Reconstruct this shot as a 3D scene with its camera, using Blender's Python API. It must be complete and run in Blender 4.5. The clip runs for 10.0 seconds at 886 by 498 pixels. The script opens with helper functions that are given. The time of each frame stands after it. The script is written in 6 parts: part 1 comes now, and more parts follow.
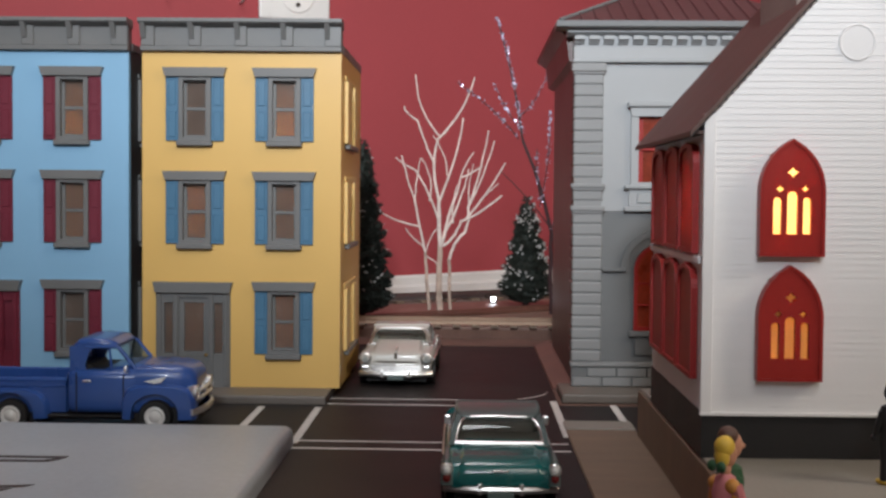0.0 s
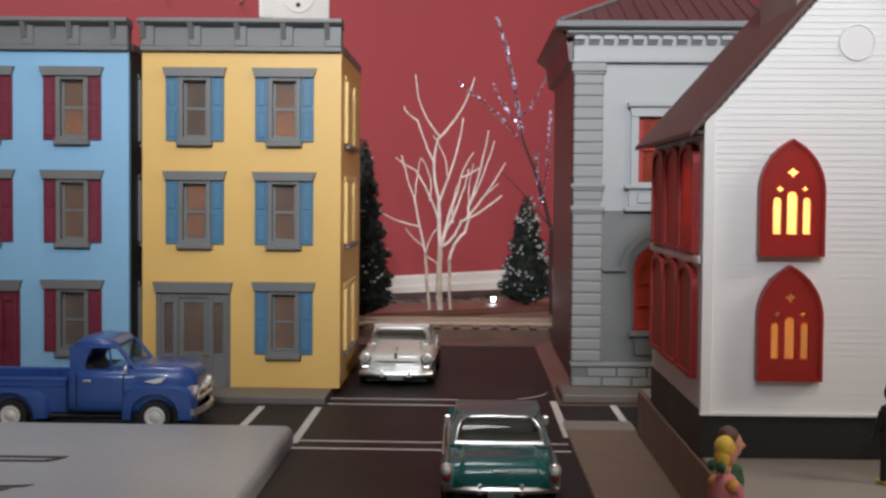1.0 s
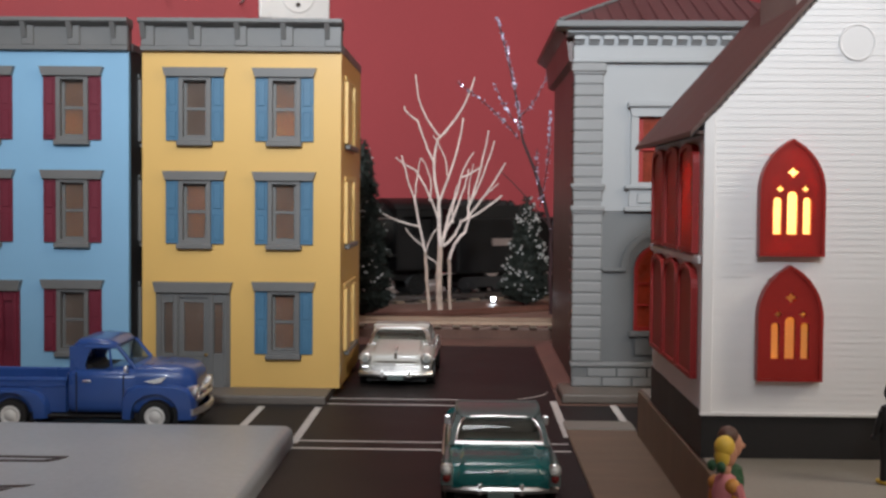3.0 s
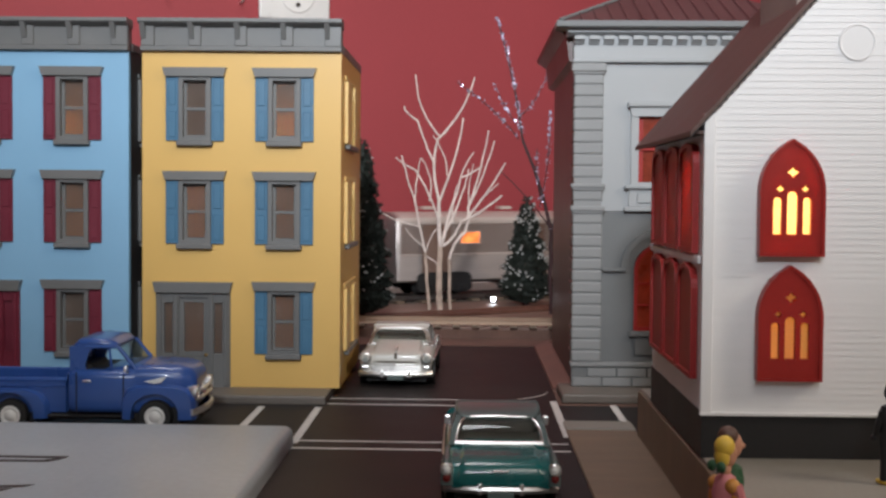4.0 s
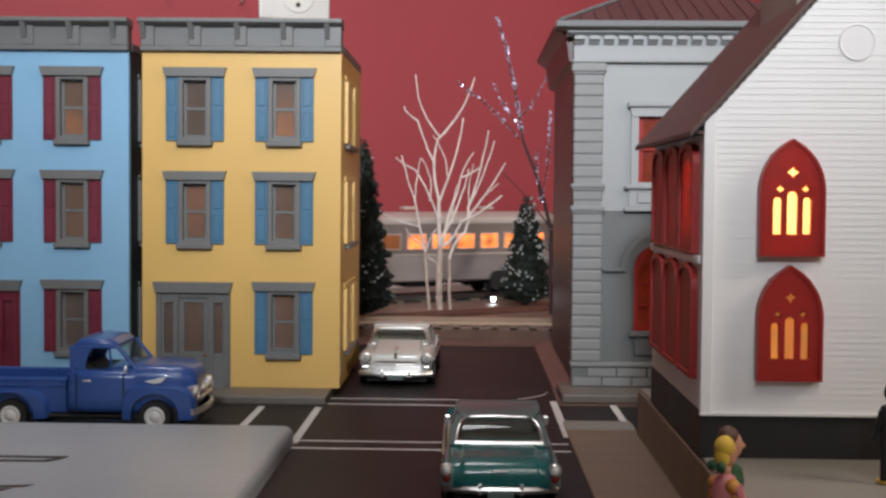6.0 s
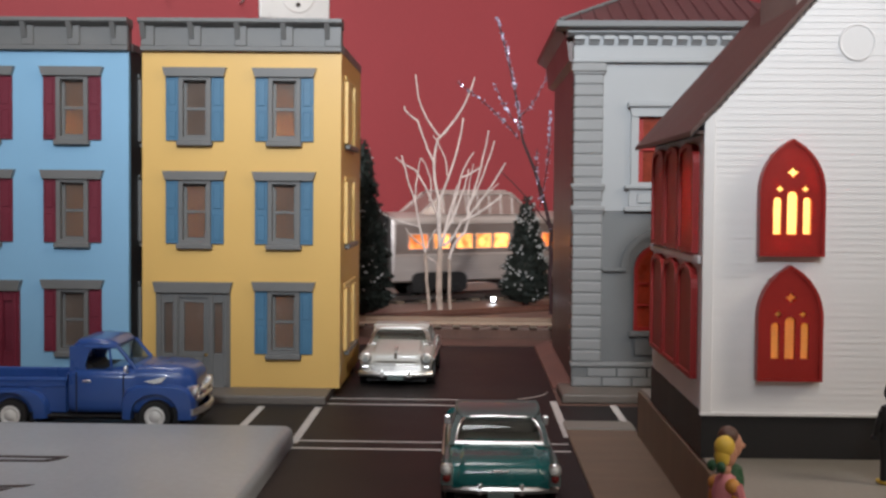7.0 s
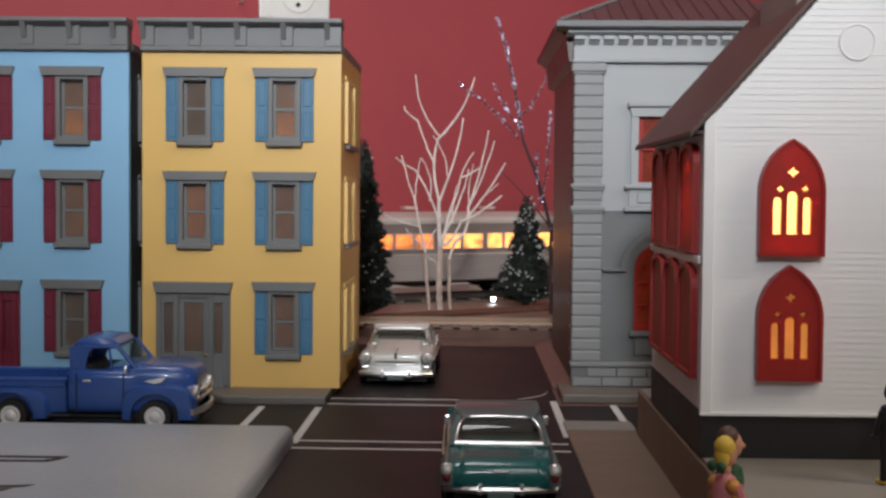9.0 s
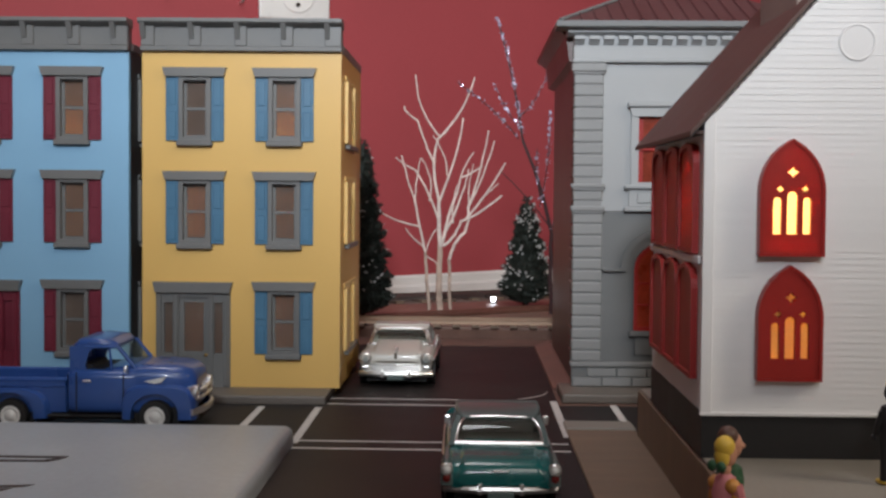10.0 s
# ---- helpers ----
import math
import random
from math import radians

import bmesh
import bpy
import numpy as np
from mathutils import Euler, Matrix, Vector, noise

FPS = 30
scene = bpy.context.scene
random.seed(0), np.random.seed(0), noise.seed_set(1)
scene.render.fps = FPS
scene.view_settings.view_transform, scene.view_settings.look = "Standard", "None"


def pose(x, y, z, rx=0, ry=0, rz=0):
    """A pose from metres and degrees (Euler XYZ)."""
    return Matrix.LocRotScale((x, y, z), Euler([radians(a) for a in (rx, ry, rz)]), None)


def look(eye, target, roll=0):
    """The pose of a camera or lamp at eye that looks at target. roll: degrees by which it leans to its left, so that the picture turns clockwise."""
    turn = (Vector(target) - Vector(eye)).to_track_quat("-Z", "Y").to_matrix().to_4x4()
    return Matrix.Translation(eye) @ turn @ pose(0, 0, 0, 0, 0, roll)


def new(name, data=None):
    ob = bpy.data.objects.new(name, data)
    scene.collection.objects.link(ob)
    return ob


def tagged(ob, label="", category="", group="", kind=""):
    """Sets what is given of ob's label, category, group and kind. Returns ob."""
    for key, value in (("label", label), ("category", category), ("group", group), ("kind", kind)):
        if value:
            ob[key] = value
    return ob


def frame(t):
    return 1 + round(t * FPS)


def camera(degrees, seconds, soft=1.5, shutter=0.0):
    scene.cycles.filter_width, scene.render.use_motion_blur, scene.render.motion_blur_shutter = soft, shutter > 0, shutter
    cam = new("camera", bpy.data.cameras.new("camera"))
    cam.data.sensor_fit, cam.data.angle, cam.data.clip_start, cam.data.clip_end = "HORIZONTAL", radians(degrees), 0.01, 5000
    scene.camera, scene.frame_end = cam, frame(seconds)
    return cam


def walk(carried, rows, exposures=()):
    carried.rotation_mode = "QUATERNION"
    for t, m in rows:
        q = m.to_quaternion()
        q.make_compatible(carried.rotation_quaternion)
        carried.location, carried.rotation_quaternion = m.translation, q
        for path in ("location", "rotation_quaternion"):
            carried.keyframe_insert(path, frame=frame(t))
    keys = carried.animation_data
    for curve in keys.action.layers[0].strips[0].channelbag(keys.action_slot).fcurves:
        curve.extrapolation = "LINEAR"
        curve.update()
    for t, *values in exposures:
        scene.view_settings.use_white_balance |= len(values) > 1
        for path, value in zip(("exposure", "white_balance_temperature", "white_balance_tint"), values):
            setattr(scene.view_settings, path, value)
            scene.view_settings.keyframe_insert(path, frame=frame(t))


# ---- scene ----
# A model street on a table: lengths below are in centimetres and brought to metres when linked.
CM = 0.01
K = 1.3                       # stretch of the plan along the street
cam = camera(39.45, 10.0, soft=2.7, shutter=0.5)
EYE = Matrix.Translation((0, 0, 0.12)) @ pose(0, 0, 0, 90 - 2.51, 0, 1.21) @ pose(0, 0, 0, 0, 0, 0.57)
walk(cam, [(0, EYE), (10, EYE)], [(0, -0.2), (7.0, -0.18), (8.0, -0.27), (9.0, -0.37), (10, -0.37)])

# ---- world and lights ----
world = bpy.data.worlds.new("world")
scene.world = world
world.use_nodes = True
wn = world.node_tree.nodes["Background"]
wn.inputs[0].default_value = (0.9, 0.85, 0.8, 1)
wn.inputs[1].default_value = 0.05


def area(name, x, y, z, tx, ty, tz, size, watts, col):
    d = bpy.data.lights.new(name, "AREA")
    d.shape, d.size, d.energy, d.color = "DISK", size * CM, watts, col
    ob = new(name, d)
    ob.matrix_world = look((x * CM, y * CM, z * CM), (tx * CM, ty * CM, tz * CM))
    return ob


def bulb(name, x, y, z, watts, col, r=0.3):
    d = bpy.data.lights.new(name, "POINT")
    d.energy, d.color, d.shadow_soft_size = watts, col, r * CM
    ob = new(name, d)
    ob.location = (x * CM, y * K * CM, z * CM)
    return ob


def fill_spot(name, x, y, z, tx, ty, tz, watts, col, cone):
    """An unseen spot added as fill; its soft cone fades away from where it points."""
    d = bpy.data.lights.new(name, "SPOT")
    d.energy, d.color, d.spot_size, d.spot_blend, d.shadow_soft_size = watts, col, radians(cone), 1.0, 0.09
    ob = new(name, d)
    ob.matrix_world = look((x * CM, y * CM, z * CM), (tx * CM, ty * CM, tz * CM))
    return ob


# unseen fills added at ceiling height: back wall first, then room behind the camera
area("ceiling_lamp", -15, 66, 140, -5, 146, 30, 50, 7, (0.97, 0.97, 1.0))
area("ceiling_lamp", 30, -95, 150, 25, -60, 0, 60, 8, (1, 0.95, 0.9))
# warm fill added from the right for the house side; no lamp stands there
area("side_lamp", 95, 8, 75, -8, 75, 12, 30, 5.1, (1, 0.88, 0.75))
# added front fill, aimed high so that the facades grow dimmer downwards
fill_spot("room_lamp", -4, -70, 66, 1, 104, 54, 127, (0.89, 0.955, 1.03), 53.5)
WARM = (1.0, 0.55, 0.2)
bulb("church_bulb", 11.6, 36.2, 11.6, 1.5, (1.0, 0.74, 0.42))
bulb("church_bulb", 11.6, 36.6, 7.3, 0.03, (1.0, 0.36, 0.1))
bulb("house_bulb", -10.8, 57.2, 15.5, 0.03, WARM)
bulb("house_bulb", -16.0, 60.5, 10.4, 0.1, WARM)
bulb("house_bulb", -11.0, 60.5, 5.0, 0.04, WARM)
bulb("house_bulb", -23.4, 57.3, 15.3, 0.028, WARM)
bulb("house_bulb", -25.0, 60.5, 8.0, 0.08, WARM)
bulb("hall_bulb", 12.5, 63, 6.5, 0.09, WARM)
bulb("hall_bulb", 12.5, 63, 14.5, 0.025, WARM)

# ---- materials ----


def surf(name, col, rough=0.5, var=0.1, scale=60.0, bump=0.05, metal=0.0, spec=0.5, coat=0.0, fine=700.0, glow=0.0, gcol=None, rvar=0.1,
         trans=0.0, stretch=(1, 1, 1), spread=0.0, tcol=None):
    m = bpy.data.materials.new(name)
    m.use_nodes = True
    t = m.node_tree
    b = t.nodes["Principled BSDF"]
    tc = t.nodes.new("ShaderNodeTexCoord")
    mp = t.nodes.new("ShaderNodeMapping")
    mp.inputs["Scale"].default_value = stretch
    t.links.new(tc.outputs["Object"], mp.inputs[0])
    n1 = t.nodes.new("ShaderNodeTexNoise")
    n1.inputs["Scale"].default_value, n1.inputs["Detail"].default_value = scale, 5
    n2 = t.nodes.new("ShaderNodeTexNoise")
    n2.inputs["Scale"].default_value, n2.inputs["Detail"].default_value = fine, 3
    for n in (n1, n2):
        t.links.new(mp.outputs[0], n.inputs["Vector"])
    add = t.nodes.new("ShaderNodeMath")
    add.operation = "MULTIPLY_ADD"
    t.links.new(n1.outputs[0], add.inputs[0])
    add.inputs[1].default_value = 0.7
    h2 = t.nodes.new("ShaderNodeMath")
    h2.operation = "MULTIPLY"
    t.links.new(n2.outputs[0], h2.inputs[0])
    h2.inputs[1].default_value = 0.3
    t.links.new(h2.outputs[0], add.inputs[2])
    last = add.outputs[0]
    if spread:
        oi = t.nodes.new("ShaderNodeObjectInfo")
        ma = t.nodes.new("ShaderNodeMath")
        ma.operation = "MULTIPLY_ADD"
        t.links.new(oi.outputs["Random"], ma.inputs[0])
        ma.inputs[1].default_value = spread
        t.links.new(last, ma.inputs[2])
        last = ma.outputs[0]
    ramp = t.nodes.new("ShaderNodeMapRange")
    ramp.inputs["From Min"].default_value, ramp.inputs["From Max"].default_value = 0.3, 0.7 + spread
    ramp.inputs["To Min"].default_value, ramp.inputs["To Max"].default_value = 0, 1
    t.links.new(last, ramp.inputs["Value"])
    mix = t.nodes.new("ShaderNodeMix")
    mix.data_type = "RGBA"
    mix.inputs["A"].default_value = (*[c * (1 - var) for c in col], 1)
    mix.inputs["B"].default_value = (*[min(1, c * (1 + var)) for c in col], 1)
    t.links.new(ramp.outputs[0], mix.inputs["Factor"])
    t.links.new(mix.outputs["Result"], b.inputs["Base Color"])
    rr = t.nodes.new("ShaderNodeMapRange")
    rr.inputs["To Min"].default_value, rr.inputs["To Max"].default_value = max(0, rough - rvar), min(1, rough + rvar)
    t.links.new(n1.outputs[0], rr.inputs["Value"])
    t.links.new(rr.outputs[0], b.inputs["Roughness"])
    b.inputs["Metallic"].default_value = metal
    b.inputs["Specular IOR Level"].default_value = spec
    b.inputs["Coat Weight"].default_value = coat
    b.inputs["Coat Roughness"].default_value = 0.08
    if bump:
        bp = t.nodes.new("ShaderNodeBump")
        bp.inputs["Strength"].default_value, bp.inputs["Distance"].default_value = bump, 0.001
        t.links.new(add.outputs[0], bp.inputs["Height"])
        t.links.new(bp.outputs[0], b.inputs["Normal"])
    if glow:
        b.inputs["Emission Color"].default_value = (*(gcol or col), 1)
        b.inputs["Emission Strength"].default_value = glow
    if trans:
        tr = t.nodes.new("ShaderNodeBsdfTranslucent")
        if tcol:
            tr.inputs["Color"].default_value = (*tcol, 1)
        else:
            t.links.new(mix.outputs["Result"], tr.inputs["Color"])
        mx = t.nodes.new("ShaderNodeMixShader")
        mx.inputs[0].default_value = trans
        t.links.new(b.outputs[0], mx.inputs[1])
        t.links.new(tr.outputs[0], mx.inputs[2])
        t.links.new(mx.outputs[0], t.nodes["Material Output"].inputs[0])
    return m


def clear_glass(name, tint, rough=0.03):
    m = bpy.data.materials.new(name)
    m.use_nodes = True
    t = m.node_tree
    g = t.nodes.new("ShaderNodeBsdfGlass")
    g.inputs["Color"].default_value, g.inputs["Roughness"].default_value, g.inputs["IOR"].default_value = (*tint, 1), rough, 1.45
    t.links.new(g.outputs[0], t.nodes["Material Output"].inputs[0])
    return m


def lit_window(name, col, strength, scale=85.0):
    """A lit carriage window: a warm glow that is brighter in places, where the inside is."""
    m = bpy.data.materials.new(name)
    m.use_nodes = True
    t = m.node_tree
    b = t.nodes["Principled BSDF"]
    b.inputs["Base Color"].default_value, b.inputs["Roughness"].default_value = (0.25, 0.12, 0.05, 1), 0.15
    tc = t.nodes.new("ShaderNodeTexCoord")
    oi = t.nodes.new("ShaderNodeObjectInfo")
    n = t.nodes.new("ShaderNodeTexNoise")
    n.noise_dimensions = "4D"
    n.inputs["Scale"].default_value, n.inputs["Detail"].default_value = scale, 2
    t.links.new(tc.outputs["Object"], n.inputs["Vector"])
    mu = t.nodes.new("ShaderNodeMath")
    mu.operation = "MULTIPLY"
    t.links.new(oi.outputs["Random"], mu.inputs[0])
    mu.inputs[1].default_value = 9
    t.links.new(mu.outputs[0], n.inputs["W"])
    r = t.nodes.new("ShaderNodeMapRange")
    r.inputs["From Min"].default_value, r.inputs["From Max"].default_value = 0.35, 0.65
    r.inputs["To Min"].default_value, r.inputs["To Max"].default_value = strength * 0.3, strength * 1.5
    t.links.new(n.outputs[0], r.inputs["Value"])
    b.inputs["Emission Color"].default_value = (*col, 1)
    t.links.new(r.outputs[0], b.inputs["Emission Strength"])
    return m


RED_WALL = surf("red_wall_paint", (0.37, 0.06, 0.068), 0.62, 0.07, 6, 0.25, fine=350, spec=0.3)
WHITE_TRIM = surf("white_trim_paint", (0.72, 0.68, 0.64), 0.4, 0.05, 30, 0.1)
PLATE_WHITE = surf("plate_plastic", (0.82, 0.8, 0.76), 0.3, 0.02, 40, 0)
CEIL = surf("ceiling_paint", (0.75, 0.73, 0.7), 0.8, 0.04, 5, 0.2)
CARPET = surf("room_carpet", (0.2, 0.15, 0.11), 0.95, 0.2, 20, 0.5)
ASPHALT = surf("asphalt_sheet", (0.021, 0.0175, 0.017), 0.55, 0.35, 18, 0.25, fine=900, spec=0.2)
WHITE_LINE = surf("road_marking_paint", (0.62, 0.60, 0.57), 0.5, 0.12, 90, 0.1)
WALK_GREY = surf("pavement_plastic", (0.15, 0.128, 0.108), 0.5, 0.2, 25, 0.2)
SLAB_GREY = surf("grey_slab_plastic", (0.40, 0.43, 0.445), 0.36, 0.16, 12, 0.12, fine=300)
BROWN_SOIL = surf("brown_ground", (0.14, 0.075, 0.055), 0.85, 0.3, 25, 0.6, fine=500)
BROWN_BOARD = surf("brown_board", (0.20, 0.14, 0.095), 0.6, 0.25, 12, 0.3, stretch=(1, 6, 1))
TAN_TOP = surf("plot_top", (0.28, 0.255, 0.215), 0.55, 0.14, 14, 0.2)
WOOD_RED = surf("stained_wood", (0.12, 0.052, 0.035), 0.5, 0.3, 18, 0.25, stretch=(1, 8, 8))
WOOD_TAN = surf("rail_wood", (0.42, 0.29, 0.2), 0.5, 0.2, 30, 0.2, stretch=(1, 8, 8))
DARK_MARK = surf("dark_mark", (0.035, 0.025, 0.018), 0.6, 0.3, 80, 0.1)
YELLOW = surf("yellow_house_plastic", (0.72, 0.45, 0.13), 0.42, 0.05, 16, 0.12, fine=1200)
YELLOW_TRIM = surf("yellow_trim_plastic", (0.78, 0.54, 0.2), 0.4, 0.05, 40, 0.05)
BLUE = surf("blue_house_plastic", (0.24, 0.46, 0.66), 0.42, 0.05, 16, 0.12, fine=1200)
GREY_TRIM = surf("grey_trim_plastic", (0.152, 0.152, 0.148), 0.45, 0.1, 30, 0.12)
DARK_SIDE = surf("dark_side_plastic", (0.06, 0.06, 0.065), 0.5, 0.15, 30, 0.1)
SHUT_BLUE = surf("blue_shutter", (0.06, 0.17, 0.28), 0.4, 0.12, 60, 0.1)
SHUT_RED = surf("maroon_shutter", (0.16, 0.017, 0.035), 0.4, 0.15, 60, 0.1)
PANE_BROWN = surf("frosted_pane", (0.19, 0.15, 0.125), 0.25, 0.15, 60, 0.0, trans=0.4, tcol=(0.75, 0.56, 0.45))
HALL_LIGHT = surf("hall_upper_plastic", (0.355, 0.365, 0.37), 0.5, 0.05, 14, 0.15, fine=900)
HALL_DARK = surf("hall_lower_plastic", (0.15, 0.155, 0.155), 0.5, 0.08, 14, 0.15, fine=900)
HALL_STONE = surf("hall_quoin_plastic", (0.25, 0.252, 0.25), 0.5, 0.08, 25, 0.2, spread=0.2)
# grey hall's side shade and the red wall's bounce, painted in as brown
HALL_SHADE = surf("hall_shade_brown", (0.10, 0.06, 0.052), 0.4, 0.35, 14, 0.2)
ROOF_MAROON = surf("maroon_roof", (0.085, 0.035, 0.035), 0.5, 0.2, 40, 0.2)
PANE_RED = surf("red_lit_pane", (0.45, 0.07, 0.03), 0.3, 0.35, 90, 0.0, trans=0.55)
CHURCH_WHITE = surf("church_siding_white", (0.8, 0.79, 0.78), 0.45, 0.04, 20, 0.08, fine=1200, spread=0.15)
CHURCH_BASE = surf("church_base_black", (0.012, 0.011, 0.011), 0.5, 0.3, 30, 0.1)
CHURCH_RED = surf("red_window_plastic", (0.42, 0.028, 0.022), 0.35, 0.1, 50, 0.05, trans=0.25)
CHURCH_RED_SIDE = surf("red_side_window_plastic", (0.42, 0.03, 0.028), 0.45, 0.12, 50, 0.05, trans=0.16)
CHURCH_PANE = surf("yellow_pane", (0.98, 0.84, 0.58), 0.4, 0.05, 50, 0.0, trans=0.85)
CHURCH_ROOF = surf("brown_church_roof", (0.10, 0.055, 0.045), 0.6, 0.2, 40, 0.3, fine=500)
CHIMNEY = surf("chimney_plastic", (0.3, 0.23, 0.2), 0.6, 0.2, 40, 0.3)
TRUCK_BLUE = surf("blue_truck_enamel", (0.028, 0.082, 0.29), 0.3, 0.08, 40, 0.02, coat=0.3)
TEAL = surf("teal_enamel", (0.007, 0.105, 0.103), 0.26, 0.1, 40, 0.02, coat=0.4)
TEAL_GREY = surf("grey_green_enamel", (0.09, 0.125, 0.12), 0.4, 0.08, 40, 0.02, coat=0.15)
CREAM = surf("cream_enamel", (0.5, 0.485, 0.44), 0.35, 0.06, 40, 0.02, coat=0.3)
CHROME = surf("chrome", (0.85, 0.84, 0.82), 0.33, 0.05, 80, 0.03, metal=1.0)
RUBBER = surf("black_rubber", (0.014, 0.014, 0.014), 0.7, 0.2, 90, 0.1)
HUB_WHITE = surf("white_hub", (0.72, 0.72, 0.69), 0.35, 0.06, 60, 0.05)
CAR_GLASS = clear_glass("car_glass", (0.75, 0.8, 0.78))
SEAT = surf("car_interior", (0.10, 0.085, 0.07), 0.7, 0.15, 60, 0.1)
LAMP_RED = surf("tail_lens", (0.12, 0.012, 0.01), 0.15, 0.1, 60, 0)
LAMP_CLEAR = surf("head_lens", (0.25, 0.26, 0.25), 0.1, 0.1, 60, 0, coat=0.5)
BIRCH = surf("bleached_branch", (0.74, 0.64, 0.58), 0.7, 0.3, 120, 0.5, fine=900)
BIRCH_TRUNK = surf("brown_birch_bark", (0.5, 0.385, 0.31), 0.75, 0.4, 90, 0.6, fine=600)
TWIG_DARK = surf("dark_twig", (0.05, 0.022, 0.025), 0.6, 0.25, 100, 0.4)
TINSEL = surf("tinsel_fleck", (0.62, 0.6, 0.78), 0.25, 0.3, 160, 0.0, metal=0.3)
PINE = surf("pine_needles", (0.018, 0.024, 0.018), 0.7, 0.5, 90, 0.2)
SNOW = surf("flocked_snow", (0.55, 0.55, 0.53), 0.7, 0.2, 120, 0.2)
LED_ON = surf("white_led", (0.9, 0.92, 1), 0.3, 0, 50, 0, glow=22, gcol=(0.85, 0.9, 1.0))
LOCO_BLACK = surf("engine_black", (0.006, 0.006, 0.006), 0.45, 0.3, 40, 0.05, spec=0.3)
LOCO_STEEL = surf("rod_steel", (0.4, 0.4, 0.4), 0.3, 0.1, 60, 0.05, metal=1.0)
BRASS = surf("brass", (0.55, 0.36, 0.12), 0.3, 0.1, 60, 0.05, metal=1.0)
HEADLIGHT = surf("headlight_on", (1, 0.75, 0.45), 0.3, 0, 50, 0, glow=60, gcol=(1.0, 0.62, 0.3))
SILVER = surf("brushed_aluminium", (0.52, 0.46, 0.43), 0.36, 0.08, 10, 0.06, metal=0.6, stretch=(1, 20, 20))
SILVER_ROOF = surf("painted_silver_roof", (0.60, 0.51, 0.46), 0.45, 0.06, 10, 0.06, metal=0.3)
COACH_GREY = surf("window_band_grey", (0.30, 0.24, 0.215), 0.45, 0.1, 10, 0.06, metal=0.4)
# brown of the door panels stands for reflections on the silver side
COACH_REFLECTION = surf("door_reflection_brown", (0.22, 0.14, 0.11), 0.45, 0.1, 40, 0.06, metal=0.3)
UNDER_BLACK = surf("underframe_black", (0.01, 0.009, 0.009), 0.6, 0.3, 40, 0.1)
WIN_HOT = lit_window("bright_coach_window", (1.0, 0.36, 0.09), 3.0)
WIN_MID = lit_window("warm_coach_window", (1.0, 0.24, 0.055), 1.8)
WIN_DIM = lit_window("dim_coach_window", (1.0, 0.2, 0.06), 0.14)
SKIN = surf("doll_skin", (0.55, 0.27, 0.17), 0.5, 0.08, 90, 0.05)
HAIR_Y = surf("doll_yellow", (0.72, 0.48, 0.06), 0.5, 0.12, 90, 0.1)
HAIR_B = surf("doll_brown", (0.10, 0.05, 0.035), 0.5, 0.12, 90, 0.1)
PINK = surf("doll_pink", (0.62, 0.22, 0.24), 0.5, 0.12, 90, 0.1)
DOLL_ORANGE = surf("doll_orange", (0.66, 0.3, 0.07), 0.5, 0.12, 90, 0.1)
GREEN = surf("doll_green", (0.03, 0.10, 0.045), 0.5, 0.15, 90, 0.1)
DOLL_BLACK = surf("doll_black", (0.012, 0.012, 0.014), 0.5, 0.15, 90, 0.1)

# ---- mesh helpers (centimetres) ----


def mesh_of(bm, mats, smooth=False):
    bmesh.ops.recalc_face_normals(bm, faces=bm.faces)
    bmesh.ops.scale(bm, vec=(CM, CM, CM), verts=bm.verts)
    me = bpy.data.meshes.new("mesh")
    bm.to_mesh(me)
    bm.free()
    for m in mats if isinstance(mats, (list, tuple)) else [mats]:
        me.materials.append(m)
    if smooth:
        for p in me.polygons:
            p.use_smooth = True
        me.set_sharp_from_angle(angle=radians(38))
    return me


def part(name, bm, material, parent=None, label="", at=None, smooth=False):
    ob = new(name, mesh_of(bm, material, smooth) if isinstance(bm, bmesh.types.BMesh) else bm)
    if parent is not None:
        ob.parent = parent
    if at is not None:
        ob.location = [c * CM for c in at]
    if label:
        tagged(ob, label)
    return ob


def thing(name, x, y, z, rz=0.0, ry=0.0):
    ob = new(name)
    ob.empty_display_size = 0.01
    ob.matrix_basis = pose(x * CM, y * K * CM, z * CM, 0, ry, rz)
    return ob


def deepen(h):
    """Stretches a building by K along the street to fit the camera's view."""
    done = set()
    for ob in h.children_recursive:
        if ob.data not in done:
            done.add(ob.data)
            for v in ob.data.vertices:
                v.co.y *= K


def B():
    return bmesh.new()


def box(bm, x0, x1, y0, y1, z0, z1, bev=0.0, seg=1, mi=0):
    t = bmesh.new()
    bmesh.ops.create_cube(t, size=1)
    for v in t.verts:
        v.co = Vector(((x0 + x1) / 2 + v.co.x * (x1 - x0), (y0 + y1) / 2 + v.co.y * (y1 - y0), (z0 + z1) / 2 + v.co.z * (z1 - z0)))
    if bev:
        bmesh.ops.bevel(t, geom=t.edges[:], offset=bev, segments=seg, affect="EDGES", profile=0.6)
    return merge(bm, t, mi=mi)


def merge(bm, t, m=None, mi=0):
    """Adds the bmesh t to bm, moved by the matrix m."""
    vs = {}
    for v in t.verts:
        vs[v] = bm.verts.new(m @ v.co if m else v.co)
    for f in t.faces:
        nf = bm.faces.new([vs[v] for v in f.verts])
        nf.material_index = mi
    t.free()
    return bm


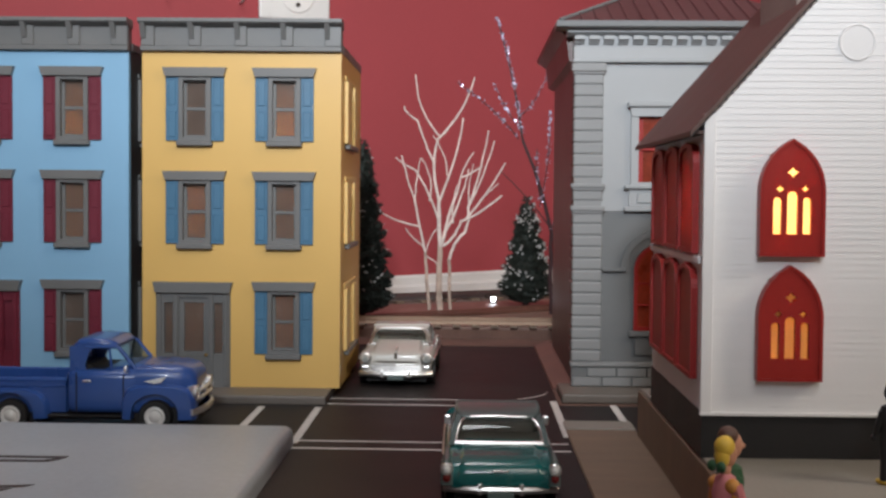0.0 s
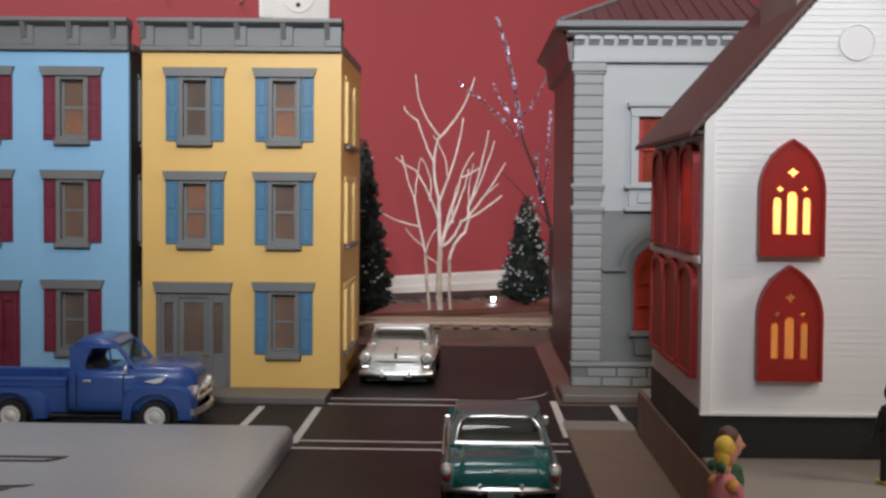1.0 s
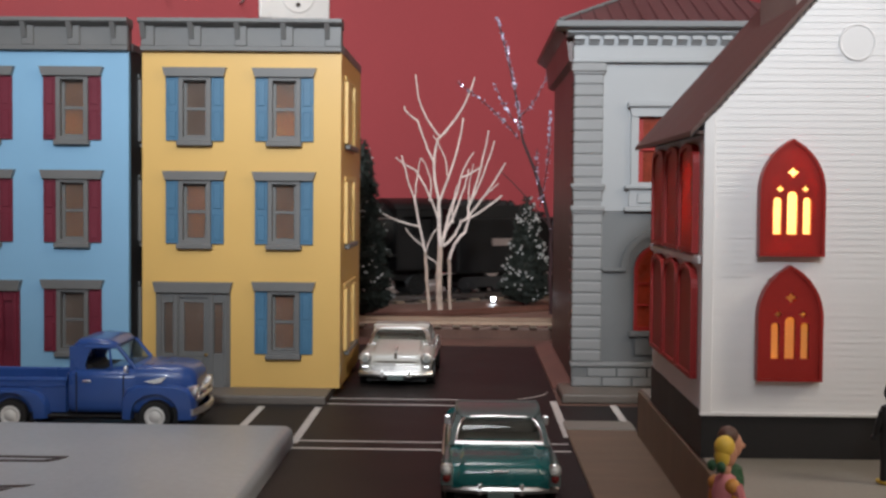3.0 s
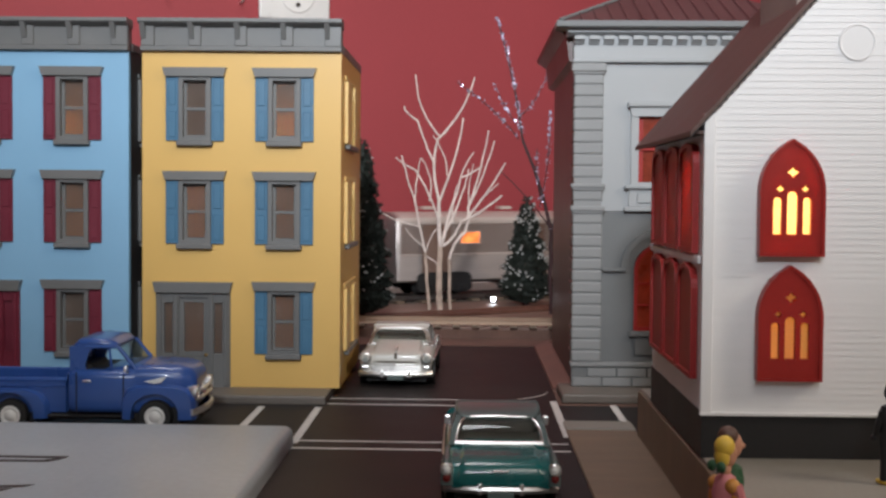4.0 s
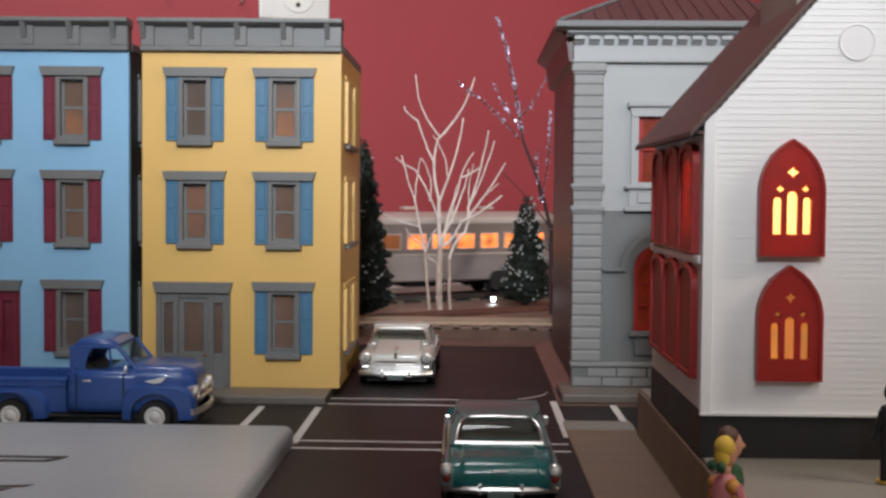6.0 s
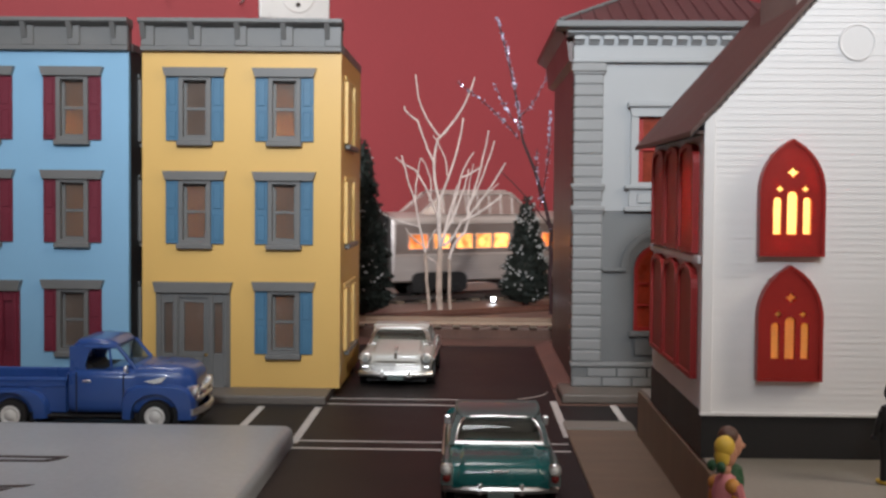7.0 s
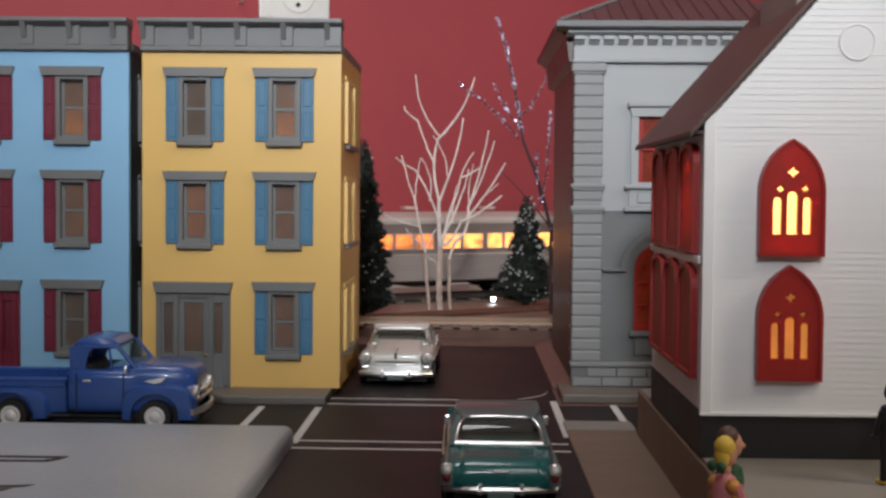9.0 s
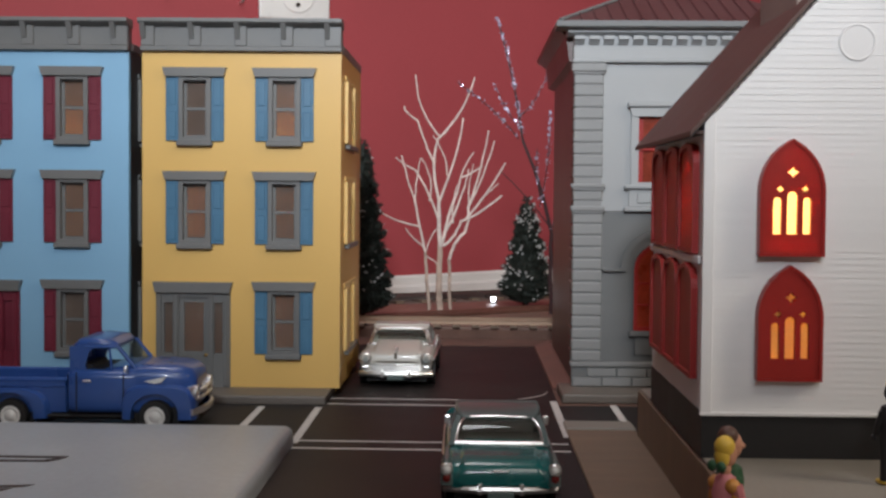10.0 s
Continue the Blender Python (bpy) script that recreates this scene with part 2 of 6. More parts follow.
def prism(bm, pts, a0, a1, axis="y", mi=0):
    """Extrudes the outline pts (two coordinates) along an axis from a0 to a1."""
    def co(p, a):
        return {"y": (p[0], a, p[1]), "x": (a, p[0], p[1]), "z": (p[0], p[1], a)}[axis]
    r0 = [bm.verts.new(co(p, a0)) for p in pts]
    r1 = [bm.verts.new(co(p, a1)) for p in pts]
    n = len(pts)
    fs = [bm.faces.new(r0), bm.faces.new(r1[::-1])]
    for i in range(n):
        fs.append(bm.faces.new((r0[i], r0[(i + 1) % n], r1[(i + 1) % n], r1[i])))
    for f in fs:
        f.material_index = mi
    return bm


def holed(bm, x0, x1, z0, z1, y0, y1, holes, axis="y"):
    """A wall with rectangular openings (x0, x1, z0, z1) through it."""
    xs = sorted({x0, x1, *[h[0] for h in holes], *[h[1] for h in holes]})
    zs = sorted({z0, z1, *[h[2] for h in holes], *[h[3] for h in holes]})
    vs = {}

    def v(i, j, k):
        if (i, j, k) not in vs:
            a = y1 if k else y0
            vs[i, j, k] = bm.verts.new((xs[i], a, zs[j]) if axis == "y" else (a, xs[i], zs[j]))
        return vs[i, j, k]

    def full(i, j):
        if not (0 <= i < len(xs) - 1 and 0 <= j < len(zs) - 1):
            return False
        cx, cz = (xs[i] + xs[i + 1]) / 2, (zs[j] + zs[j + 1]) / 2
        return not any(h[0] < cx < h[1] and h[2] < cz < h[3] for h in holes)
    for i in range(len(xs) - 1):
        for j in range(len(zs) - 1):
            if not full(i, j):
                continue
            bm.faces.new((v(i, j, 0), v(i + 1, j, 0), v(i + 1, j + 1, 0), v(i, j + 1, 0)))
            bm.faces.new((v(i, j, 1), v(i, j + 1, 1), v(i + 1, j + 1, 1), v(i + 1, j, 1)))
            for di, dj, e in ((-1, 0, ((i, j), (i, j + 1))), (1, 0, ((i + 1, j), (i + 1, j + 1))), (0, -1, ((i, j), (i + 1, j))), (0, 1, ((i, j + 1), (i + 1, j + 1)))):
                if not full(i + di, j + dj):
                    (a, b), (c, d) = e
                    bm.faces.new((v(a, b, 0), v(c, d, 0), v(c, d, 1), v(a, b, 1)))
    return bm


def lathe(bm, prof, n=24, m=None, mi=0):
    """Turns the profile (radius, height) round z; m moves it."""
    t = bmesh.new()
    rings = []
    for r, h in prof:
        if r < 1e-5:
            rings.append([t.verts.new((0, 0, h))])
        else:
            rings.append([t.verts.new((r * math.cos(2 * math.pi * k / n), r * math.sin(2 * math.pi * k / n), h)) for k in range(n)])
    for a, b in zip(rings, rings[1:]):
        for k in range(n):
            k2 = (k + 1) % n
            q = [a[k % len(a)], a[k2 % len(a)], b[k2 % len(b)], b[k % len(b)]]
            q = list(dict.fromkeys(q))
            if len(q) > 2:
                t.faces.new(q)
    return merge(bm, t, m, mi)


def tube(bm, pts, radii, n=7, mi=0):
    """A tapered limb along points."""
    pts = [Vector(p) for p in pts]
    rings = []
    for i, p in enumerate(pts):
        d = (pts[min(i + 1, len(pts) - 1)] - pts[max(i - 1, 0)]).normalized()
        u = d.orthogonal().normalized() if abs(d.y) > 0.95 else d.cross(Vector((0, 1, 0))).normalized()
        w = d.cross(u)
        rings.append([bm.verts.new(p + (u * math.cos(2 * math.pi * k / n) + w * math.sin(2 * math.pi * k / n)) * radii[i]) for k in range(n)])
    for a, b in zip(rings, rings[1:]):
        for k in range(n):
            f = bm.faces.new((a[k], a[(k + 1) % n], b[(k + 1) % n], b[k]))
            f.material_index = mi
    for r in (rings[0], rings[-1]):
        bm.faces.new(r).material_index = mi
    return bm


def loft(bm, rings, cap=True, mi=0, closed=True):
    rs = [[bm.verts.new(p) for p in r] for r in rings]
    n = len(rs[0])
    for a, b in zip(rs, rs[1:]):
        for k in range(n if closed else n - 1):
            bm.faces.new((a[k], a[(k + 1) % n], b[(k + 1) % n], b[k])).material_index = mi
    if cap:
        bm.faces.new(rs[0]).material_index = mi
        bm.faces.new(rs[-1]).material_index = mi
    return bm


def gothic(cx, hw, z0, zs, zt, n=7):
    """Outline of a pointed arch window."""
    h = zt - zs
    R = (hw * hw + h * h) / (2 * hw)
    half = [(math.sqrt(max(0, R * R - (h * k / n) ** 2)) - (R - hw), zs + h * k / n) for k in range(n)]
    return [(cx - hw, z0), (cx + hw, z0)] + [(cx + x, z) for x, z in half] + [(cx, zt)] + [(cx - x, z) for x, z in half[::-1]]


def pierced(bm, outer, inners, y0, y1, axis="y"):
    """A plate with the outline outer and holes cut through it."""
    def co(p, a):
        return (p[0], a, p[1]) if axis == "y" else (a, p[0], p[1])
    for y, flip in ((y0, False), (y1, True)):
        t = bmesh.new()
        es = []
        for loop in (outer, *inners):
            vs = [t.verts.new(co(p, y)) for p in loop]
            es += [t.edges.new((vs[i], vs[(i + 1) % len(vs)])) for i in range(len(vs))]
        bmesh.ops.triangle_fill(t, use_beauty=True, edges=es)
        merge(bm, t)
    for loop in (outer, *inners):
        a = [bm.verts.new(co(p, y0)) for p in loop]
        b = [bm.verts.new(co(p, y1)) for p in loop]
        for i in range(len(loop)):
            j = (i + 1) % len(loop)
            bm.faces.new((a[i], a[j], b[j], b[i]))
    bmesh.ops.remove_doubles(bm, verts=bm.verts, dist=1e-4)
    return bm


def structure(name, bm, mat, label, at=None, smooth=False, own=False):
    if not own:
        bmesh.ops.scale(bm, vec=(1, K, 1), verts=bm.verts)
    return tagged(part(name, bm, mat, None, "", at, smooth), label, "", "", "structure")


# ---- the room and the table ----
TH = 27.7                     # turn of the back wall and the railway
CT, ST = math.cos(radians(TH)), math.sin(radians(TH))
WALLP = Vector((0, 119 * K, 0))   # a point of the back wall's face


def on_wall(x):
    return WALLP.y + (x - WALLP.x) * math.tan(radians(TH))


def room():
    bm = B()
    t = bmesh.new()
    box(t, -345, 345, 0, 8, -90, 160)
    merge(bm, t, Matrix.Translation(WALLP) @ Matrix.Rotation(radians(TH), 4, "Z"))
    structure("wall_north", bm, RED_WALL, "dark red painted room wall behind the layout", own=True)
    structure("wall_west", box(B(), -292, -284, -160, 30, -90, 160), RED_WALL, "dark red painted side wall of the room", own=True)
    structure("wall_east", box(B(), 284, 292, -160, 330, -90, 160), RED_WALL, "dark red painted side wall of the room", own=True)
    structure("wall_south", box(B(), -284, 284, -168, -160, -90, 160), CEIL, "plain pale wall behind the camera", own=True)
    structure("ceiling", box(B(), -292, 292, -168, 330, 160, 166), CEIL, "plain white ceiling of the room", own=True)
    structure("floor", box(B(), -292, 292, -168, 330, -96, -90), CARPET, "brown carpeted floor below the table", own=True)
    # skirting strip behind the track, tilted to match its slope in the camera's view
    bm = B()
    t = bmesh.new()
    prism(t, [(-0.9, -1.0), (0, -1.0), (0, 2.75), (-0.25, 2.75), (-0.45, 2.45), (-0.45, 1.6), (-0.9, 1.35)], -120, 120, "x")
    merge(bm, t, Matrix.Translation((0, WALLP.y - 0.05, -0.35)) @ Matrix.Rotation(radians(TH), 4, "Z") @ Matrix.Rotation(radians(-1.7), 4, "Y"))
    structure("baseboard", bm, WHITE_TRIM, "white moulded skirting strip along the red wall", own=True)
    # table top reaching under everything
    bm = B()
    prism(bm, [(-280, -30), (280, -30), (280, on_wall(280)), (-280, on_wall(-280))], -3.0, -0.06, "z")
    structure("ground", bm, BROWN_SOIL, "brown textured table top under the model town", own=True)


room()


def streets():
    structure("road", box(B(), -8.9, 5.25, 18, 75.4, -0.1, 0.0, 0.03), ASPHALT, "matt black road sheet running away down the street")
    structure("cross_road", box(B(), -60, 30, 45.8, 54.2, -0.05, 0.006), ASPHALT, "matt black cross street")
    lines = [(-8.3, 4.9, 45.6, 45.78), (-8.3, 4.9, 44.25, 44.45), (-8.2, 0.6, 55.25, 55.4), (-8.0, 1.6, 53.75, 53.93)]
    for x0, x1, y0, y1 in lines:
        structure("stop_line", box(B(), x0, x1, y0, y1, 0.004, 0.016), WHITE_LINE, "thin white stop line on the road")
    for x, y0, y1 in ((-8.35, 45.2, 52.9), (-11.55, 45.6, 52.9), (5.0, 47.0, 55.2), (8.35, 50.0, 54.4)):
        structure("crosswalk_line", box(B(), x - 0.2, x + 0.2, y0, y1, 0.008, 0.02), WHITE_LINE, "white crosswalk bar painted over the cross street")
    # curved corner line
    bm = B()
    pts = [(1.0 + 3.9 * math.sin(a), 58.2 - 3.0 * math.cos(a)) for a in [k * math.pi / 24 for k in range(4, 13)]]
    for (xa, ya), (xb, yb) in zip(pts, pts[1:]):
        q = [(xa, ya), (xb, yb), (xb, yb + 0.16), (xa, ya + 0.16)]
        vs = [bm.verts.new((x, y, 0.014)) for x, y in q]
        bm.faces.new(vs)
    bmesh.ops.remove_doubles(bm, verts=bm.verts, dist=0.001)
    structure("corner_line", bm, WHITE_LINE, "thin curved white line at the street corner")
    structure("pavement_west", box(B(), -60, -8.05, 53.5, 67, -0.05, 0.5, 0.12, 2), WALK_GREY, "grey plastic pavement under the row houses")
    structure("pavement_east", box(B(), 5.5, 34, 55.0, 58.4, -0.05, 0.5, 0.12, 2), WALK_GREY, "grey plastic pavement before the stone hall")
    structure("hall_base", box(B(), 6.43, 34, 58.4, 74, -0.05, 0.5), WALK_GREY, "grey base under the stone hall")
    structure("verge", prism(B(), [(5.27, -0.05), (5.3, 0.1), (6.42, 0.52), (6.42, -0.05)], 58.4, 75.4, "y"), surf("verge_brown", (0.17, 0.085, 0.065), 0.7, 0.25, 25, 0.4), "brown sloping verge between road and hall")
    slab = box(B(), -70, -8.3, 14, 44.9, -0.05, 1.03)
    bmesh.ops.bevel(slab, geom=[e for e in slab.edges if all(v.co.z > 1 for v in e.verts)], offset=0.6, segments=7, affect="EDGES", profile=0.55)
    structure("pavement_slab", slab, SLAB_GREY, "glossy light grey plastic slab with rounded edge", smooth=True)
    for x, y, w, r in ((-18.6, 38.6, 4.3, 1), (-18.7, 38.0, 4.0, 2), (-16.8, 38.3, 0.8, 30), (-17.6, 34.6, 3.0, 8), (-17.9, 34.1, 2.4, 12)):
        t = bmesh.new()
        prism(t, [(-w / 2, -0.12), (w / 2 - 0.3, -0.16), (w / 2, 0.1), (-w / 2, 0.14)], 1.03, 1.05, "z")
        bm = merge(B(), t, Matrix.Translation((x, y, 0)) @ Matrix.Rotation(radians(r), 4, "Z"))
        structure("scuff_mark", bm, DARK_MARK, "dark brown scuff mark on the grey slab")
    structure("plot_ground", box(B(), 5.05, 8.6, 14, 48.2, -0.05, 0.12, 0.04), BROWN_BOARD, "brown board strip beside the road")
    structure("plot_kerb", box(B(), 5.05, 8.6, 48.2, 49.8, -0.05, 0.2, 0.05), TAN_TOP, "tan kerb strip at the end of the brown board")
    structure("church_platform", box(B(), 8.5, 60, 14, 47.3, -0.05, 2.38, 0.08, 2), BROWN_BOARD, "thick brown board raising the church")
    structure("church_pavement", box(B(), 8.62, 60, 14, 47.0, 2.36, 2.5, 0.05), TAN_TOP, "tan grey paving on the raised church board")
    structure("embankment_floor", box(B(), -12, 30, 75.4, 80, -0.05, 0.05), BROWN_SOIL, "brown textured ground at the end of the street")


streets()


# ---- row houses ----
def house_window(parent, cx, zt, shut, wall_mat, side=False):
    """A sash window with shutters, lintel and sill; zt is the lintel's top."""
    w = part("window", prism(B(), [(cx - 1.72, zt - 0.52), (cx + 1.72, zt - 0.52), (cx + 1.88, zt), (cx - 1.88, zt)], -0.32, 0.0), GREY_TRIM, parent)
    z1, z0 = zt - 0.53, zt - 4.28
    part("window_frame", holed(B(), cx - 0.95, cx + 0.95, z0, z1, -0.16, 0.34, [(cx - 0.7, cx + 0.7, z0 + 0.22, z1 - 0.2)]), GREY_TRIM, w)
    part("sash", holed(B(), cx - 0.7, cx + 0.7, z0 + 0.22, z1 - 0.2, 0.18, 0.3, [(cx - 0.54, cx + 0.54, z0 + 0.36, z0 + 1.8), (cx - 0.54, cx + 0.54, z0 + 1.98, z1 - 0.34)]), GREY_TRIM, w)
    part("sill", box(B(), cx - 1.06, cx + 1.06, -0.34, 0.02, z0 - 0.3, z0 - 0.002, 0.05), GREY_TRIM, w)
    for s in (-1, 1):
        a, b = sorted((cx + s * 0.96, cx + s * 1.72))
        bm = box(B(), a, b, -0.12, -0.002, z0, z1, 0.03)
        for k in (0, 1):
            q0 = z0 + 0.22 + k * 1.85
            box(bm, a + 0.15, b - 0.15, -0.155, -0.11, q0, q0 + 1.5, 0.03)
        part("shutter", bm, shut, w)
    part("pane", box(B(), cx - 0.56, cx + 0.56, 0.24, 0.28, z0 + 0.34, z1 - 0.32), PANE_BROWN, w, "frosted brown pane lit from inside")
    return w


def row_house(x, y, z, rz, lean, wall_mat, shut, door_mat, label, side_mat):
    W, D, HT = 11.72, 9.8, 19.75
    h = thing("row_house", x, y, z, rz, lean)
    tagged(h, label, "house", "row of town houses")
    cols, tops = (3.13, 8.4), (18.8, 12.75, 6.27)
    holes = []
    for c in cols:
        for t in tops:
            if c == cols[0] and t == tops[2]:
                holes.append((0.95, 5.15, 0.02, 5.6))
            else:
                holes.append((c - 0.93, c + 0.93, t - 4.2, t - 0.6))
    part("front_wall", holed(B(), 0, W, 0, HT, 0, 0.3, holes), wall_mat, h)
    sideh = [(3.1, 4.8, t - 4.2, t - 0.6) for t in tops]
    part("side_wall", holed(B(), 0.3, D, 0, HT, W - 0.3, W, sideh, "x"), side_mat, h)
    part("side_wall", box(B(), 0, 0.3, 0.3, D, 0, HT), side_mat, h)
    part("back_wall", box(B(), 0.3, W - 0.3, D - 0.3, D, 0, HT), wall_mat, h)
    part("roof", box(B(), 0.3, W - 0.3, 0.3, D - 0.3, HT - 0.8, HT - 0.4), DARK_SIDE, h)
    for k in (6.6, 13.0):
        part("storey_floor", box(B(), 0.3, W - 0.3, 0.3, D - 0.3, k, k + 0.2), DARK_SIDE, h)
    trim_side = YELLOW_TRIM if side_mat == YELLOW else GREY_TRIM
    for t in tops:
        bm = holed(B(), 2.98, 4.92, t - 4.3, t - 0.5, W - 0.1, W + 0.05, [(3.2, 4.7, t - 3.9, t - 0.85)], "x")
        sw = part("side_window", bm, trim_side, h)
        part("sill", box(B(), W, W + 0.32, 1.8, 6.4, t - 4.6, t - 4.31, 0.04), GREY_TRIM, sw)
        part("lintel", box(B(), W, W + 0.12, 1.5, 6.8, t - 0.49, t - 0.2, 0.04), trim_side, sw)
        part("pane", box(B(), W - 0.2, W - 0.14, 3.1, 4.8, t - 4.0, t - 0.8), PANE_BROWN, sw)
        for a in (1.55, 4.95):
            part("shutter", box(B(), W, W + 0.22, a, a + 1.4, t - 4.28, t - 0.53, 0.03), trim_side, sw)
    for c in cols:
        for t in tops:
            if not (c == cols[0] and t == tops[2]):
                house_window(h, c, t, shut, wall_mat)
    # door with side lights
    d = part("door_surround", prism(B(), [(0.85, 5.6), (5.25, 5.6), (5.4, 6.22), (0.7, 6.22)], -0.36, 0.0), GREY_TRIM, h)
    part("door_frame", holed(B(), 0.85, 5.25, 0.0, 5.59, -0.14, 0.2, [(1.35, 1.85, 2.0, 5.0), (2.2, 3.95, 0.15, 5.3), (4.3, 4.8, 2.0, 5.0)]), door_mat, d)
    leaf = part("door", holed(B(), 2.2, 3.95, 0.15, 5.3, -0.02, 0.14, [(2.5, 3.65, 2.1, 5.0)]), door_mat, d)
    part("pane", box(B(), 2.5, 3.65, 0.03, 0.08, 2.1, 5.0), PANE_BROWN, leaf)
    part("door_knob", lathe(B(), [(0, 0), (0.09, 0.02), (0.09, 0.1), (0, 0.14)], 10, Matrix.Translation((3.8, -0.02, 1.9)) @ Matrix.Rotation(math.pi / 2, 4, "X")), BRASS, leaf)
    part("lower_panel", box(B(), 2.5, 3.65, -0.05, 0.0, 0.5, 1.8, 0.04), door_mat, leaf)
    for a in (1.35, 4.3):
        part("side_light", box(B(), a, a + 0.5, 0.02, 0.08, 2.0, 5.0), PANE_BROWN if door_mat == GREY_TRIM else door_mat, d)
    for a in (0.95, 1.92, 4.02, 4.9):
        part("pilaster", box(B(), a, a + 0.24, -0.24, -0.14, 0.1, 5.5, 0.03), door_mat, d)
    # cornice
    cor = part("cornice", box(B(), -0.02, W + 0.02, -0.1, 0.5, HT, HT + 1.7, 0.04), GREY_TRIM, h)
    part("cap", prism(B(), [(-0.08, HT + 1.36), (-0.5, HT + 1.56), (-0.62, HT + 1.66), (-0.62, HT + 1.86), (0.5, HT + 1.86), (0.5, HT + 1.36)], -0.08, W + 0.08, "x"), GREY_TRIM, cor)
    part("ledge", box(B(), -0.04, W + 0.04, -0.3, -0.1, HT, HT + 0.3, 0.04), GREY_TRIM, cor)
    for a, b in ((-0.02, 0.78), (2.8, 3.52), (5.5, 6.2), (8.2, 8.92), (10.75, W + 0.02)):
        pier = part("rib", box(B(), a, b, -0.24, -0.1, HT + 0.3, HT + 1.5, 0.04), GREY_TRIM, cor)
        c = a + 0.17
        part("bracket", prism(B(), [(-0.24, HT + 0.7), (-0.3, HT + 0.72), (-0.62, HT + 1.6), (-0.24, HT + 1.6)], c - 0.15, c + 0.15, "x"), GREY_TRIM, pier)
    part("coping", box(B(), W - 0.35, W + 0.05, 0.5, D, HT + 0.002, HT + 0.55, 0.06), GREY_TRIM, h)
    part("coping", box(B(), -0.05, 0.35, 0.5, D, HT + 0.002, HT + 0.55, 0.06), GREY_TRIM, h)
    deepen(h)
    return h


row_house(-19.3, 55.8, 0.5, 0, 0.0, YELLOW, SHUT_BLUE, GREY_TRIM, "yellow plastic model row house with blue shutters and grey trim", YELLOW)
row_house(-31.82, 55.8, 0.5, 0, 0.0, BLUE, SHUT_RED, SHUT_RED, "light blue plastic model row house with maroon shutters", DARK_SIDE)


# ---- stone hall ----
def stone_hall():
    h = thing("stone_hall", 6.3, 57.5, 0.5, 0, -0.2)
    tagged(h, "grey plastic model town hall with quoins and maroon hip roof", "building")
    W, D, HT = 14.2, 15.0, 20.3
    up = (3.85, 6.75, 12.35, 16.3)
    low = (3.7, 6.9, 3.4, 8.7)
    part("upper_wall", holed(B(), 0.12, W, 10.62, HT, 0.0, 0.4, [up]), HALL_LIGHT, h)
    part("lower_wall", holed(B(), 0.12, W, 1.4, 10.6, 0.03, 0.4, [low]), HALL_DARK, h)
    part("side_wall", box(B(), 0.12, 0.5, 0.4, D, 0, HT), HALL_SHADE, h)
    part("side_wall", box(B(), W - 0.4, W, 0.4, D, 0, HT), HALL_SHADE, h)
    part("back_wall", box(B(), 0.5, W - 0.4, D - 0.4, D, 0, HT), HALL_SHADE, h)
    part("storey_floor", box(B(), 0.5, W - 0.4, 0.4, D - 0.4, 10.4, 10.6), HALL_SHADE, h)
    pl = part("plinth", box(B(), -0.02, W, -0.12, 0.4, 0, 1.2), HALL_DARK, h)
    part("plinth_cap", box(B(), -0.12, W, -0.28, 0.4, 1.2, 1.48, 0.06), HALL_STONE, pl)
    for row, z in enumerate((0.02, 0.6)):
        for k in range(8):
            a = 0.02 + k * 1.8 + (0.9 if row else 0)
            if a < 13:
                part("stone", box(B(), a, a + 1.74, -0.2, -0.1, z, z + 0.54, 0.05), HALL_STONE, pl)
    qp = part("corner_pier", box(B(), 0.0, 1.66, -0.17, 0.35, 1.5, 19.0), HALL_STONE, h)
    shared = mesh_of(box(B(), -0.06, 1.72, -0.24, 0.35, 0.03, 0.66, 0.09, 2), HALL_STONE)
    z = 1.5
    while z < 18.9:
        if not any(abs(z + 0.35 - b) < 0.36 for b in (10.75, 12.15)):
            part("quoin", shared, None, qp, at=(0, 0, z))
        z += 0.695
    for b, hgt in ((10.62, 0.3), (12.0, 0.26), (18.95, 0.5)):
        bm = box(B(), -0.2, 1.86, -0.4, 0.35, b, b + hgt, 0.07, 2)
        box(bm, -0.12, 1.78, -0.32, 0.35, b - 0.16, b + 0.02, 0.04)
        part("pier_band", bm, HALL_STONE, qp)
    sq = mesh_of(box(B(), -0.08, 0.1, 0.35, 1.6, 0.03, 0.66, 0.07), HALL_SHADE)
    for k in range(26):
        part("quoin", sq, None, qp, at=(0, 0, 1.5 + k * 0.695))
    # upper window with hood and apron
    w = part("window", box(B(), 3.15, 7.45, -0.42, 0.0, 16.85, 17.15, 0.06), HALL_LIGHT, h)
    part("hood", prism(B(), [(3.45, 16.3), (7.15, 16.3), (7.3, 16.84), (3.3, 16.84)], -0.26, 0.0), HALL_LIGHT, w)
    part("window_frame", holed(B(), 3.4, 7.2, 12.2, 16.3, -0.2, 0.2, [up]), HALL_LIGHT, w)
    part("sill", box(B(), 3.0, 7.6, -0.42, 0.02, 11.95, 12.2, 0.06), HALL_LIGHT, w)
    part("apron", box(B(), 3.3, 7.3, -0.2, -0.002, 10.9, 11.94), HALL_LIGHT, w)
    part("apron_panel", box(B(), 3.8, 6.8, -0.27, -0.2, 11.1, 11.75, 0.05), HALL_LIGHT, w)
    part("lower_ledge", box(B(), 3.0, 7.6, -0.34, 0.0, 10.6, 10.88, 0.06), HALL_LIGHT, w)
    part("pane", box(B(), 3.85, 6.75, 0.1, 0.16, 12.35, 16.3), PANE_RED, w, "red lit window pane")
    for s in (3.85, 6.45):
        part("curtain", box(B(), s, s + 0.3, 0.04, 0.09, 12.35, 16.3), CHURCH_RED, w)
